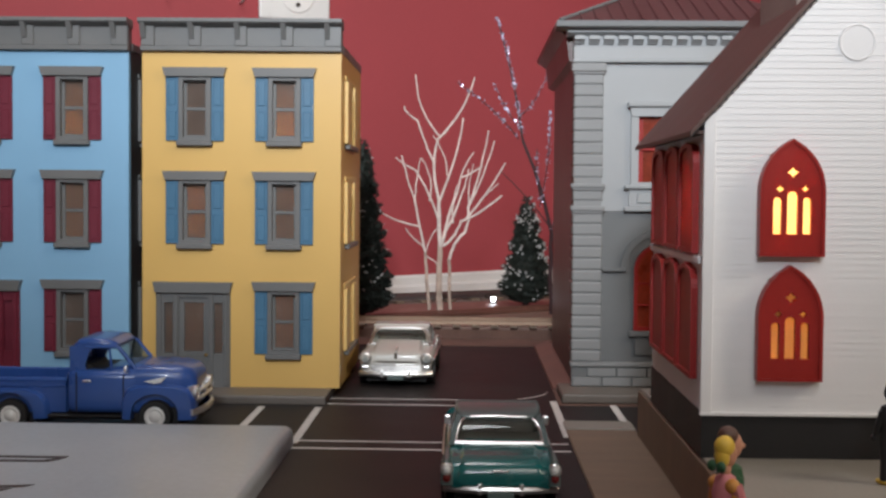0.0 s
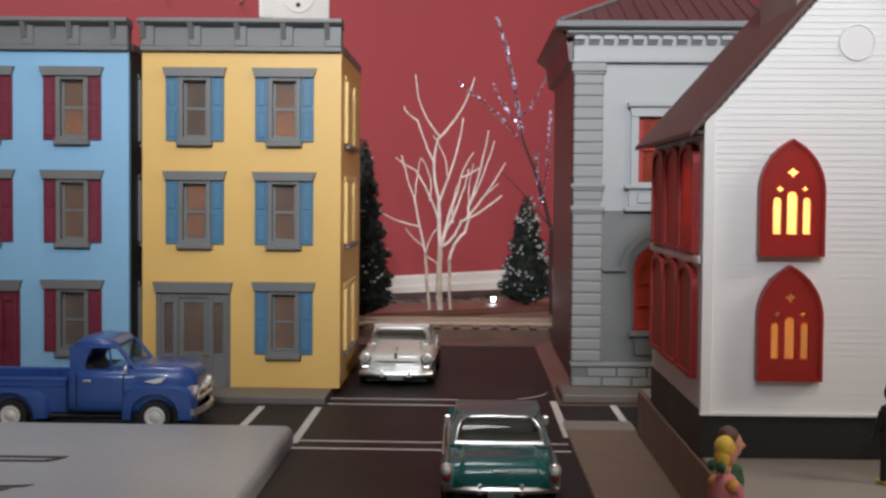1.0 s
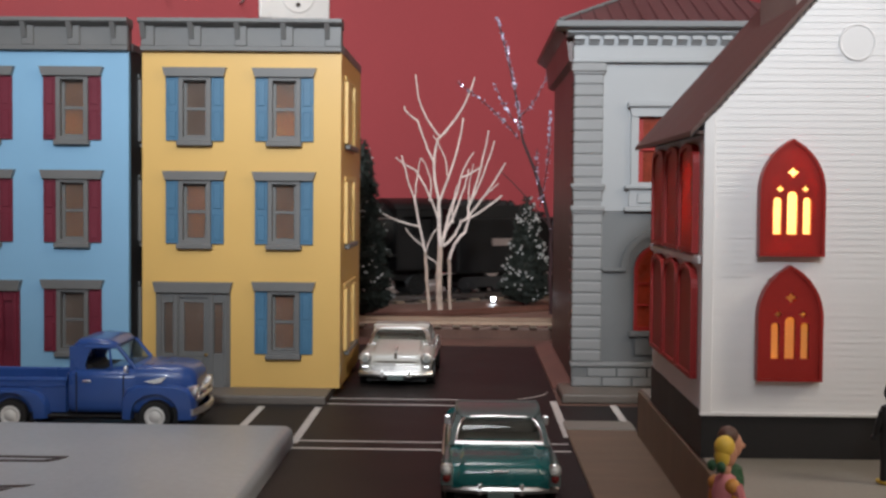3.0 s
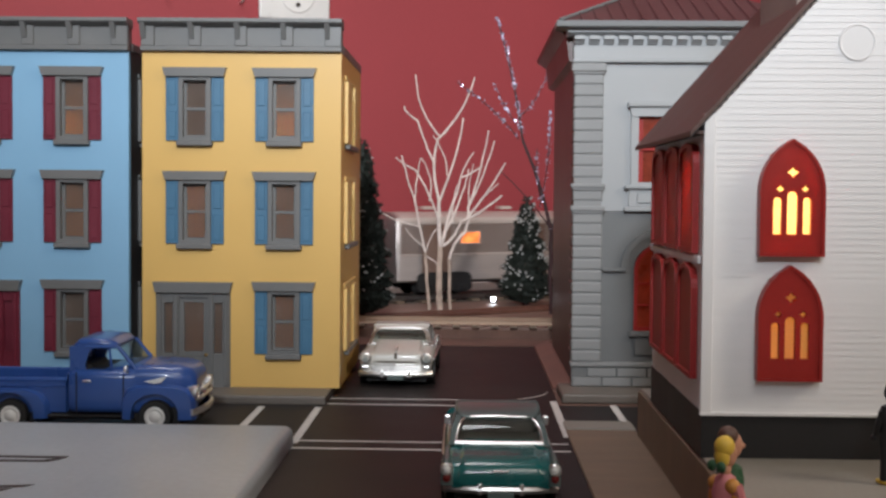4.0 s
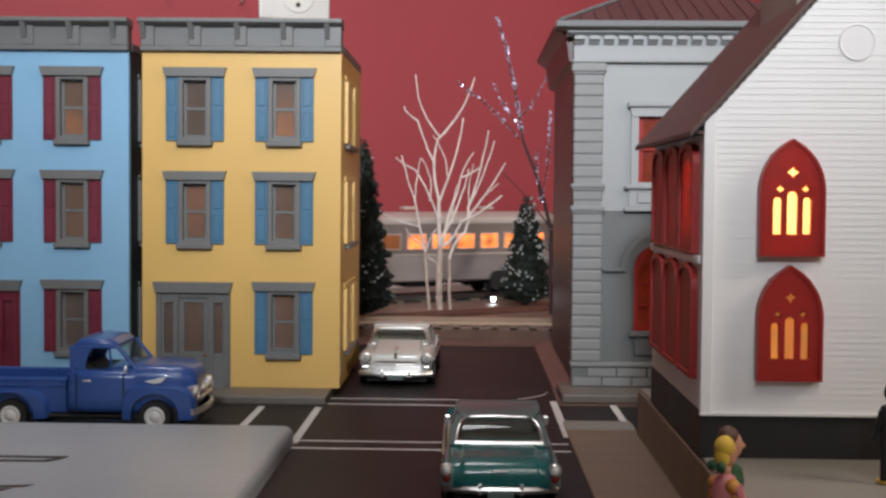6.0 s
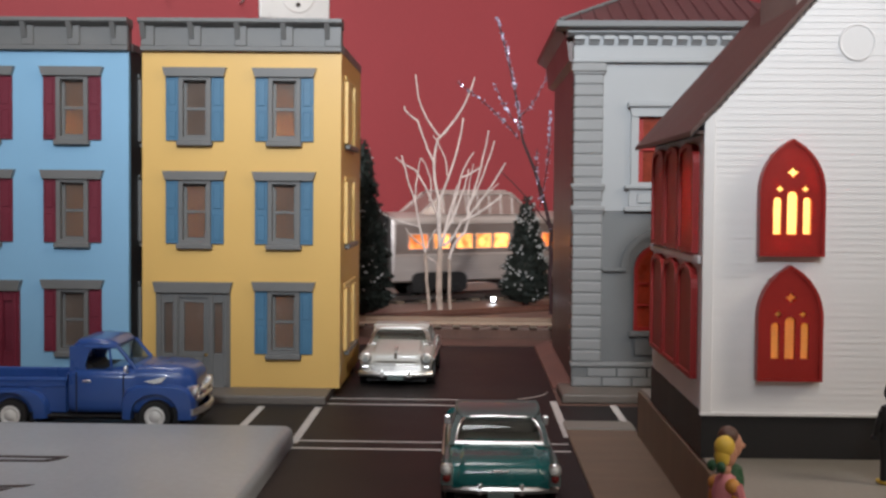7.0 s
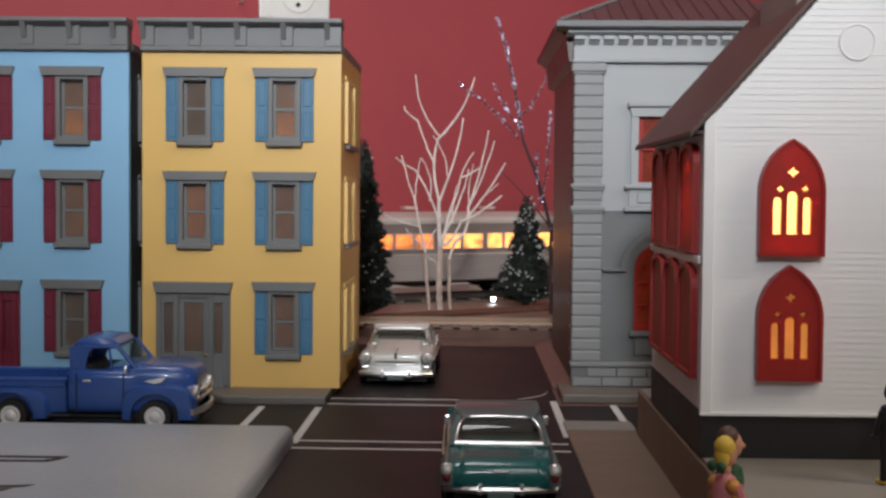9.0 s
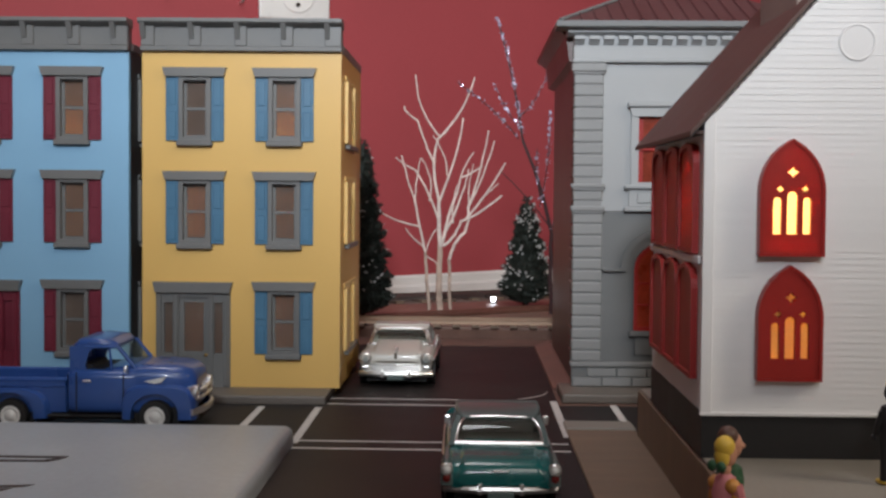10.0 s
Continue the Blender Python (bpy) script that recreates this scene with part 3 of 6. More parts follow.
    part("sash_bar", box(B(), 3.85, 6.75, -0.05, 0.1, 14.25, 14.4, 0.02), CHURCH_RED, w)
    # arched lower window
    cx, r = 5.3, 1.6
    arch = [(cx - r, 3.4), (cx + r, 3.4)] + [(cx + r * math.cos(a), 7.05 + r * math.sin(a)) for a in [k * math.pi / 14 for k in range(15)]]
    inner = [(cx - r + 0.22, 3.62), (cx + r - 0.22, 3.62)] + [(cx + (r - 0.22) * math.cos(a), 7.05 + (r - 0.22) * math.sin(a)) for a in [k * math.pi / 14 for k in range(15)]]
    lw = part("arched_window", pierced(B(), arch, [inner], -0.1, 0.2), CHURCH_RED, h)
    part("spandrel", pierced(B(), [(3.55, 3.3), (7.05, 3.3), (7.05, 8.9), (3.55, 8.9)], [arch], 0.0, 0.12), HALL_DARK, lw)
    part("pane", prism(B(), inner, 0.06, 0.12), PANE_RED, lw, "orange red lit arched pane")
    for z in (4.9, 6.2):
        part("sash_bar", box(B(), cx - r + 0.2, cx + r - 0.2, -0.06, 0.06, z, z + 0.1), CHURCH_RED, lw)
    ring_o = [(cx + (r + 0.85) * math.cos(a), 7.05 + (r + 0.85) * math.sin(a)) for a in [k * math.pi / 16 for k in range(17)]]
    ring_i = [(cx + (r + 0.5) * math.cos(a), 7.05 + (r + 0.5) * math.sin(a)) for a in [k * math.pi / 16 for k in range(16, -1, -1)]]
    bm = B()
    fr = [bm.verts.new((p[0], -0.16, p[1])) for p in ring_o], [bm.verts.new((p[0], -0.16, p[1])) for p in ring_i[::-1]]
    bk = [bm.verts.new((p[0], 0.04, p[1])) for p in ring_o], [bm.verts.new((p[0], 0.04, p[1])) for p in ring_i[::-1]]
    for k in range(16):
        bm.faces.new((fr[0][k], fr[0][k + 1], fr[1][k + 1], fr[1][k]))
        bm.faces.new((fr[0][k], fr[0][k + 1], bk[0][k + 1], bk[0][k]))
        bm.faces.new((fr[1][k], fr[1][k + 1], bk[1][k + 1], bk[1][k]))
    part("arch_moulding", bm, HALL_DARK, lw)
    part("impost", box(B(), 1.75, 3.2, -0.2, 0.04, 6.95, 7.2, 0.05), HALL_DARK, lw)
    part("sill", box(B(), 3.4, 7.2, -0.3, 0.04, 3.05, 3.38, 0.05), HALL_DARK, lw)
    part("apron", box(B(), 3.75, 6.9, -0.12, 0.028, 1.9, 3.04, 0.05), HALL_DARK, lw)
    # cornice
    c = part("cornice", box(B(), -0.08, W, -0.2, 0.4, HT - 0.8, HT + 1.0), HALL_LIGHT, h)
    part("frieze_band", box(B(), -0.16, W, -0.3, -0.2, HT - 0.8, HT - 0.6, 0.04), HALL_LIGHT, c)
    part("bed_moulding", prism(B(), [(-0.2, HT + 0.75), (-0.55, HT + 0.95), (-0.55, HT + 1.15), (0.4, HT + 1.15), (0.4, HT + 0.75)], -0.5, W, "x"), HALL_LIGHT, c)
    part("corona", prism(B(), [(-0.5, HT + 1.15), (-1.05, HT + 1.22), (-1.2, HT + 1.52), (0.4, HT + 1.52), (0.4, HT + 1.15)], -1.2, W, "x"), HALL_LIGHT, c)
    dm = mesh_of(prism(B(), [(-0.2, 0.05), (-0.3, 0.05), (-0.52, 0.3), (-0.62, 0.3), (-0.62, 0.52), (-0.2, 0.52)], -0.3, 0.3, "x"), HALL_LIGHT)
    for k in range(16):
        part("modillion", dm, None, c, at=(0.22 + k * 0.87, 0, HT + 0.22))
    part("side_cornice", prism(B(), [(0.1, HT - 0.8), (-0.3, HT - 0.6), (-0.5, HT + 0.9), (-1.1, HT + 1.3), (-1.2, HT + 1.52), (0.4, HT + 1.52), (0.4, HT - 0.8)], 0.42, D + 0.8, "y"), HALL_SHADE, c)
    # hip roof with standing seams
    e0, ez, rz_ = -1.0, HT + 1.54, HT + 5.6
    bm = B()
    vs = [bm.verts.new(p) for p in ((e0, -1.0, ez), (W + 1, -1.0, ez), (W + 1, D + 1, ez), (e0, D + 1, ez), (7.1, 7.0, rz_), (7.4, 8.0, rz_))]
    for f in ((0, 1, 4), (1, 2, 5, 4), (2, 3, 5), (3, 0, 4, 5), (3, 2, 1, 0)):
        bm.faces.new([vs[i] for i in f])
    roof = part("roof", bm, ROOF_MAROON, h)
    for k in range(18):
        x = e0 + 0.4 + k * 0.9
        lim = min(1.0, (x - e0) / 8.1, (W + 1 - x) / 7.1) if 0 < x - e0 else 0
        if lim > 0.05:
            a = Vector((x, -1.0, ez + 0.04))
            top = Vector((7.1, 7.0, rz_)) - Vector((7.1, -1.0, ez))
            part("seam", tube(B(), [a, a + top * lim], [0.07, 0.07], 5), ROOF_MAROON, roof)
    part("hip", tube(B(), [(e0, -1.0, ez + 0.04), (7.1, 7.0, rz_ + 0.04)], [0.12, 0.12], 6), HALL_DARK, roof)
    deepen(h)


stone_hall()


# ---- church ----
def church():
    h = thing("church", 8.57, 34.6, 2.5, 0, -0.18)
    tagged(h, "white clapboard model church with red gothic windows lit inside", "church")
    W, D, BZ, EZ, PZ = 10.66, 9.6, 1.65, 12.42, 18.4
    cx = W / 2
    slope = (PZ - EZ) / cx

    def base(name, *a):
        return part(name, box(B(), *a), CHURCH_BASE, h)
    base("foundation", -0.02, W + 0.02, -0.02, 0.5, 0, BZ)
    base("foundation", -0.02, 0.4, 0.5, D, 0, BZ)
    base("foundation", W - 0.4, W + 0.02, 0.5, D, 0, BZ)
    base("foundation", 0.4, W - 0.4, D - 0.4, D, 0, BZ)
    wx = 3.02
    wins = [(wx, 2.9, 7.08), (wx, 7.4, 11.62)]
    hole = [(wx - 0.75, wx + 0.75, 3.4, 6.4), (wx - 0.75, wx + 0.75, 7.8, 10.9)]
    fw = part("front_wall", holed(B(), 0.02, W - 0.02, BZ, EZ, 0.05, 0.35, hole), CHURCH_WHITE, h)
    part("gable_wall", prism(B(), [(0.02, EZ), (W - 0.02, EZ), (cx, PZ - 0.1)], 0.05, 0.35), CHURCH_WHITE, h)
    part("back_wall", prism(B(), [(0.4, BZ), (W - 0.4, BZ), (W - 0.4, EZ), (cx, PZ - 0.3), (0.4, EZ)], D - 0.35, D), CHURCH_WHITE, h)
    part("storey_floor", box(B(), 0.4, W - 0.4, 0.4, D - 0.4, 7.1, 7.3), CHURCH_WHITE, h)
    # clapboards: each board a wedge, cut to the gable and round the openings
    z, pitch = BZ + 0.005, 0.236
    while z < PZ - 0.5:
        zt = z + pitch + 0.02
        a = 0.0 if z < EZ else (zt - EZ) / slope
        b = W - a
        spans = [(a, b)]
        for x0, x1, z0, z1 in hole:
            if z0 - pitch < z < z1:
                spans = [(a, x0), (x1, b)]
        for s0, s1 in spans:
            bm = prism(B(), [(0.05, z), (-0.03, z), (-0.012, zt), (0.05, zt)], s0, s1, "x")
            part("clapboard", bm, CHURCH_WHITE, fw)
        z += pitch
    part("corner_board", box(B(), -0.1, 0.3, -0.13, 0.05, BZ, EZ + 0.1, 0.02), CHURCH_WHITE, h)
    part("water_table", box(B(), -0.12, W + 0.12, -0.15, 0.05, BZ - 0.08, BZ + 0.04, 0.02), CHURCH_WHITE, h)
    part("medallion", lathe(B(), [(0, 0), (0.58, 0), (0.61, 0.02), (0.64, 0.02), (0.66, 0.0), (0.67, -0.06)], 36, Matrix.Translation((cx, -0.055, 15.1)) @ Matrix.Rotation(math.pi / 2, 4, "X")), CHURCH_WHITE, h)

    def slot(c, hw, z0, z1):
        n = 6
        return ([(c - hw, z0), (c + hw, z0)] + [(c + hw * math.cos(k * math.pi / n), z1 + hw * 0.8 * math.sin(k * math.pi / n)) for k in range(n + 1)])

    def diamond(c, zc, r):
        return [(c + r * q * math.cos(k * math.pi / 4), zc + r * q * math.sin(k * math.pi / 4)) for k, q in enumerate((1, 0.55, 1, 0.55, 1, 0.55, 1, 0.55))]
    for c, z0, zt in wins:
        out = gothic(c, 1.17, z0, z0 + (zt - z0) * 0.55, zt)
        cuts = [slot(c - 0.53, 0.15, z0 + 0.8, z0 + 2.0), slot(c, 0.19, z0 + 0.8, z0 + 2.18), slot(c + 0.53, 0.15, z0 + 0.8, z0 + 2.0),
                diamond(c + 0.02, z0 + 3.02, 0.22), diamond(c - 0.43, z0 + 2.42, 0.15), diamond(c + 0.46, z0 + 2.42, 0.15)]
        w = part("gothic_window", pierced(B(), out, cuts, -0.36, -0.2), CHURCH_RED, h, "red plastic gothic window plate with glowing slots")
        inn = gothic(c, 0.92, z0 + 0.2, z0 + (zt - z0) * 0.55, zt - 0.3)
        part("window_frame", pierced(B(), out, [inn], -0.24, -0.01), CHURCH_RED, w)
        rim = gothic(c, 1.17, z0, z0 + (zt - z0) * 0.55, zt)
        rin = gothic(c, 1.05, z0 + 0.1, z0 + (zt - z0) * 0.55, zt - 0.13)
        part("rim", pierced(B(), rim, [rin], -0.42, -0.355), CHURCH_RED, w)
        part("pane", box(B(), c - 0.72, c + 0.72, -0.15, -0.11, z0 + 0.5, z0 + 3.5), CHURCH_PANE, w, "glowing yellow pane")
    # left side with three bays of two windows
    bays = [(1.0, 3.5), (3.75, 6.25), (6.5, 9.0)]
    sholes = []
    for a, b in bays:
        sholes += [(a + 0.35, b - 0.35, 3.2, 6.0), (a + 0.35, b - 0.35, 7.9, 10.8)]
    part("side_wall", holed(B(), 0.35, D, BZ, EZ, 0.02, 0.35, sholes, "x"), CHURCH_WHITE, h)
    part("side_wall", box(B(), W - 0.35, W - 0.02, 0.35, D, BZ, EZ), CHURCH_WHITE, h)
    for a, b in bays:
        c, hw = (a + b) / 2, (b - a) / 2
        for z0, zt in ((2.7, 7.0), (7.4, 11.6)):
            out = gothic(c, hw, z0, z0 + 3.4, zt, 5)
            w = part("side_window", prism(B(), out, -0.14, 0.04, "x"), CHURCH_RED_SIDE, h)
            part("rim", pierced(B(), out, [gothic(c, hw - 0.16, z0 + 0.16, z0 + 3.3, zt - 0.2, 5)], -0.24, -0.13, "x"), CHURCH_RED_SIDE, w)
    part("string_course", box(B(), -0.16, 0.02, 0.35, D, 7.06, 7.34, 0.03), CHURCH_WHITE, h)
    # roof
    ov = 0.62
    for s in (0, 1):
        def X(x):
            return x if s == 0 else W - x
        pts = [(X(-ov), EZ - ov * slope - 0.02), (X(-ov), EZ - ov * slope + 0.16), (X(cx), PZ + 0.24), (X(cx), PZ + 0.02)]
        part("fascia", prism(B(), [(X(-ov), EZ - ov * slope - 0.1), (X(-ov), EZ - ov * slope + 0.1), (X(cx), PZ + 0.14), (X(cx), PZ - 0.06)], -0.2, -0.1), CHURCH_BASE, h)
        part("roof_slope", prism(B(), pts, -0.24, D + 1.6), CHURCH_ROOF, h)
    st = part("steeple_base", box(B(), 3.62, 2 * cx - 3.62, 1.4, 5.9, PZ - 2.6, PZ + 6, 0.05), CHIMNEY, h, "pinkish grey steeple base astride the roof")
    part("flashing", box(B(), 3.52, 2 * cx - 3.52, 1.3, 6.0, PZ + 1.2, PZ + 1.5, 0.05), CHURCH_WHITE, st)
    part("soffit", box(B(), -ov + 0.05, 0.02, 0.0, D + 1.2, EZ - 0.62, EZ - 0.5), CHURCH_ROOF, h)
    deepen(h)


church()


# ---- road vehicles ----
def ring(hw, z0, z1, y, rnd=0.35, n=4, tuck=0.0):
    """A rounded cross-section, width across x, at y along the vehicle."""
    pts = []
    rx, rz = min(rnd, hw * 0.6), min(rnd, (z1 - z0) * 0.48)
    for cxs, czs, a0 in ((1, 1, 0), (-1, 1, 90), (-1, -1, 180), (1, -1, 270)):
        for k in range(n + 1):
            a = radians(a0 + 90 * k / n)
            w = hw - (tuck if czs < 0 else 0)
            pts.append((cxs * (w - rx) + rx * math.cos(a), y, (z1 - rz if czs > 0 else z0 + rz) + rz * math.sin(a)))
    return pts


def wheel(parent, x, y, r, wid, hub_mat, out):
    """out: +1 or -1, the side on which the hub cap shows (along x)."""
    m = Matrix.Translation((0, 0, 0)) @ Matrix.Rotation(math.pi / 2 * out, 4, "Y")
    tyre = part("wheel", lathe(B(), [(r * 0.55, -wid / 2), (r * 0.92, -wid / 2), (r, -wid * 0.3), (r, wid * 0.3), (r * 0.92, wid / 2), (r * 0.62, wid / 2), (r * 0.58, wid * 0.35), (r * 0.55, -wid / 2)], 28, m), RUBBER, parent, at=(x, y, r), smooth=True)
    part("hub_cap", lathe(B(), [(r * 0.66, wid * 0.1), (r * 0.66, wid * 0.42), (r * 0.5, wid * 0.5), (r * 0.36, wid * 0.42), (r * 0.28, wid * 0.52), (r * 0.12, wid * 0.62), (0, wid * 0.64)], 24, m), hub_mat, tyre, smooth=True)
    part("rim", lathe(B(), [(0, -wid * 0.3), (r * 0.57, -wid * 0.3), (r * 0.57, wid * 0.1), (0, wid * 0.1)], 20, m), RUBBER, tyre)
    return tyre


def bar(bm, pts, r, n=8, mi=0):
    return tube(bm, pts, [r] * len(pts), n, mi)


def squat(c, k):
    """Lowers all but the wheels of a vehicle by the factor k."""
    done = set()
    for ob in c.children_recursive:
        if ob.name.startswith(("wheel.", "hub_cap", "rim")) or ob.name == "wheel" or ob.data in done:
            continue
        done.add(ob.data)
        for v in ob.data.vertices:
            v.co.z *= k


def cabin_ring(y, wb, wt, z0, z1, rnd=0.3, n=5):
    """A section of the cabin: wide at the belt, narrower and rounded at the top."""
    pts = [(-wb, y, z0), (wb, y, z0)]
    rz = min(rnd, (z1 - z0) * 0.9)
    for k in range(n + 1):
        a = math.pi / 2 * k / n
        pts.append((wt - rnd + rnd * math.cos(a), y, z1 - rz + rz * math.sin(a)))
    for k in range(n + 1):
        a = math.pi / 2 * (1 - k / n)
        pts.append((-(wt - rnd + rnd * math.cos(a)), y, z1 - rz + rz * math.sin(a)))
    return pts


def sedan(x, y, rz, paint, top_paint, label, W=4.6, L=12.4, tall=1.0, mirrors=True):
    """A 1950s sedan; its nose points along its own +y."""
    c = thing("toy_car", x, y / K, 0.0, rz)
    tagged(c, label, "car", "parked toy cars")
    hw, h = W / 2, L / 2
    secs = [(-h + 0.1, 0.84, 0.85, 1.3), (-h + 0.18, 0.93, 0.7, 1.55), (-h + 0.5, 0.985, 0.58, 1.8), (-h + 1.4, 1.0, 0.5, 1.95), (-h + 3.2, 1.0, 0.5, 2.04), (0, 1.0, 0.5, 2.1),
            (h - 4.2, 1.0, 0.5, 2.12), (h - 2.2, 0.99, 0.5, 2.1), (h - 0.9, 0.98, 0.55, 2.1), (h - 0.4, 0.97, 0.7, 2.06), (h - 0.22, 0.93, 0.85, 1.9)]
    body = part("body", loft(B(), [ring(hw * k, z0, z1, yy, 0.48, 5, 0.12) for yy, k, z0, z1 in secs]), paint, c, smooth=True)
    part("trunk_lid", loft(B(), [ring(hw * 0.74, z0, z1, yy, 0.34, 5) for yy, z0, z1 in ((-h + 0.04, 1.0, 1.4), (-h + 0.1, 1.0, 1.62), (-h + 0.35, 1.1, 1.84), (-h + 1.0, 1.3, 2.0), (-h + 2.0, 1.4, 2.1), (-h + 3.0, 1.5, 2.14))]), paint, body, smooth=True)
    part("hood", loft(B(), [ring(hw * 0.68, z0, z1, yy, 0.4, 5) for yy, z0, z1 in ((h - 0.16, 1.35, 1.72), (h - 0.24, 1.3, 1.95), (h - 0.6, 1.3, 2.12), (h - 1.8, 1.5, 2.3), (h - 4.0, 1.6, 2.46))]), paint, body, smooth=True)
    # cabin: one glass tub under a crowned roof
    gl = [(-h + 2.55, 0.84, 0.80, 2.0, 2.1), (-h + 3.0, 0.85, 0.78, 2.0, 2.6), (-h + 3.6, 0.86, 0.74, 2.0, 3.0), (0.0, 0.87, 0.75, 2.0, 3.1), (h - 5.2, 0.87, 0.74, 2.0, 3.02), (h - 4.5, 0.87, 0.78, 2.0, 2.6), (h - 4.0, 0.84, 0.82, 2.0, 2.14)]
    g = part("glass", loft(B(), [cabin_ring(yy, hw * a, hw * b, z0, z1) for yy, a, b, z0, z1 in gl]), CAR_GLASS, c, "clear greenish wraparound windows", smooth=True)
    g.visible_shadow = False
    rf = [(-h + 3.5, 0.66, 2.92, 3.02), (-h + 3.7, 0.74, 2.92, 3.14), (-h + 4.3, 0.79, 2.94, 3.27), (-h + 5.2, 0.80, 3.02, 3.3), (0.3, 0.80, 3.02, 3.29), (h - 5.6, 0.78, 3.0, 3.2), (h - 5.2, 0.74, 2.98, 3.1), (h - 5.0, 0.66, 2.98, 3.04)]
    rf.sort()
    part("roof", loft(B(), [ring(hw * k, z0, z1, yy, 0.2, 5) for yy, k, z0, z1 in rf]), top_paint, c, smooth=True)
    part("interior", box(B(), -hw * 0.8, hw * 0.8, -h + 2.8, h - 4.2, 1.8, 2.06, 0.03), SEAT, c)
    for y0 in (-h + 3.9, h - 6.3):
        part("seat", box(box(B(), -hw * 0.66, hw * 0.66, y0, y0 + 0.35, 2.0, 2.62, 0.12, 2), -hw * 0.66, hw * 0.66, y0, y0 + 1.1, 2.0, 2.25, 0.1), SEAT, c)
    part("steering_wheel", lathe(B(), [(0.34, -0.03), (0.38, 0), (0.34, 0.03), (0.30, 0), (0.34, -0.03)], 18, Matrix.Translation((-hw * 0.4, h - 4.9, 2.45)) @ Matrix.Rotation(radians(65), 4, "X")), SEAT, c)
    for s in (-1, 1):
        part("pillar", loft(B(), [[(s * hw * k + dx, yy + dy, z) for dx, dy in ((-0.12, -0.24), (0.1, -0.2), (0.12, 0.3), (-0.1, 0.3))] for k, yy, z in ((0.86, -h + 2.7, 2.02), (0.81, -h + 3.2, 2.55), (0.73, -h + 3.85, 3.05))]), top_paint, c, smooth=True)
        part("pillar", bar(B(), [(s * hw * 0.86, h - 4.05, 2.08), (s * hw * 0.80, h - 4.75, 2.6), (s * hw * 0.72, h - 5.25, 3.02)], 0.07), CHROME, c)
        part("pillar", bar(B(), [(s * hw * 0.88, -0.2, 2.08), (s * hw * 0.77, -0.2, 3.05)], 0.06), CHROME, c)
        part("side_trim", bar(B(), [(s * (hw + 0.01), -h + 1.2, 1.5), (s * (hw + 0.02), 0, 1.5), (s * hw, h - 1.2, 1.62)], 0.06), CHROME, c)
        part("belt_trim", bar(B(), [(s * hw * 0.9, -h + 2.8, 2.09), (s * hw * 0.9, h - 4.0, 2.13)], 0.05), CHROME, c)
        if mirrors:
            part("wing_mirror", box(bar(B(), [(s * hw * 0.9, h - 4.9, 2.05), (s * hw * 0.95, h - 4.9, 2.3)], 0.04), s * hw * 0.95 - 0.14, s * hw * 0.95 + 0.14, h - 4.98, h - 4.82, 2.16, 2.56, 0.07, 2), CHROME, c)
    # window surrounds, rounded at the upper corners
    for nm, yb, ym, yt, base in (("rear_window_trim", -h + 2.5, -h + 3.0, -h + 3.55, 2.13), ("windscreen_trim", h - 3.95, h - 4.5, h - 5.1, 2.2)):
        up = [(0.78, yb, base), (0.765, (yb + ym) / 2, base + 0.25), (0.735, ym, base + 0.5), (0.69, (ym + yt) / 2, base + 0.7), (0.62, yt, base + 0.82), (0.5, yt, base + 0.87), (0, yt, base + 0.9)]
        pts = [(hw * a, b, z) for a, b, z in up] + [(-hw * a, b, z) for a, b, z in up[-2::-1]]
        tr = part(nm, bar(B(), pts, 0.055), CHROME, c, "chrome window surround", smooth=True)
        part("lower_trim", bar(B(), [(-hw * 0.8, yb, base), (-hw * 0.4, yb - 0.06, base), (hw * 0.4, yb - 0.06, base), (hw * 0.8, yb, base)], 0.11 if nm[0] == "r" else 0.05), CHROME, tr, smooth=True)
    # bumpers
    for s, nm in ((-1, "rear_bumper"), (1, "front_bumper")):
        yb = s * (h - 0.12)
        bm = B()
        loft(bm, [[(px_, yb - s * abs(px_ / hw) ** 3 * 0.4 + s * q[0], 0.82 + q[1]) for q in ((0.18, 0), (0.13, 0.12), (0, 0.17), (-0.08, 0.12), (-0.08, -0.12), (0, -0.17), (0.13, -0.12))] for px_ in [hw * 1.0 * k / 8 for k in range(-8, 9)]])
        bp = part(nm, bm, CHROME, c, smooth=True)
        for q in (-0.36, 0.36):
            part("over_rider", box(B(), hw * q - 0.1, hw * q + 0.1, yb - 0.15, yb + 0.22 if s > 0 else yb + 0.1, 0.62, 1.08, 0.07, 2), CHROME, bp)
        part("number_plate", box(B(), -0.5, 0.5, yb - 0.04 + s * 0.2, yb + 0.04 + s * 0.2, 0.5, 0.76, 0.03), TEAL_GREY, bp)
    for s in (-1, 1):
        # tall tapering tail pods
        fin = part("tail_fin", loft(B(), [[(s * hw * 0.93 + a * w, yy, zc + b * hh) for a, b in ((-1, -1), (1, -1), (0.9, 0.3), (0.25, 1), (-0.25, 1), (-0.9, 0.3))] for yy, w, zc, hh in ((-h + 0.0, 0.19, 1.42, 0.42), (-h + 0.12, 0.24, 1.48, 0.5), (-h + 0.7, 0.24, 1.56, 0.5), (-h + 2.4, 0.12, 1.75, 0.3))]), top_paint, body, smooth=True)
        part("lamp_pod", lathe(B(), [(0.24, -0.3), (0.24, 0.0), (0.2, 0.05), (0.17, 0.0)], 16, Matrix.Translation((s * hw * 0.93, -h - 0.02, 1.62)) @ Matrix.Rotation(math.pi / 2, 4, "X")), CHROME, fin)
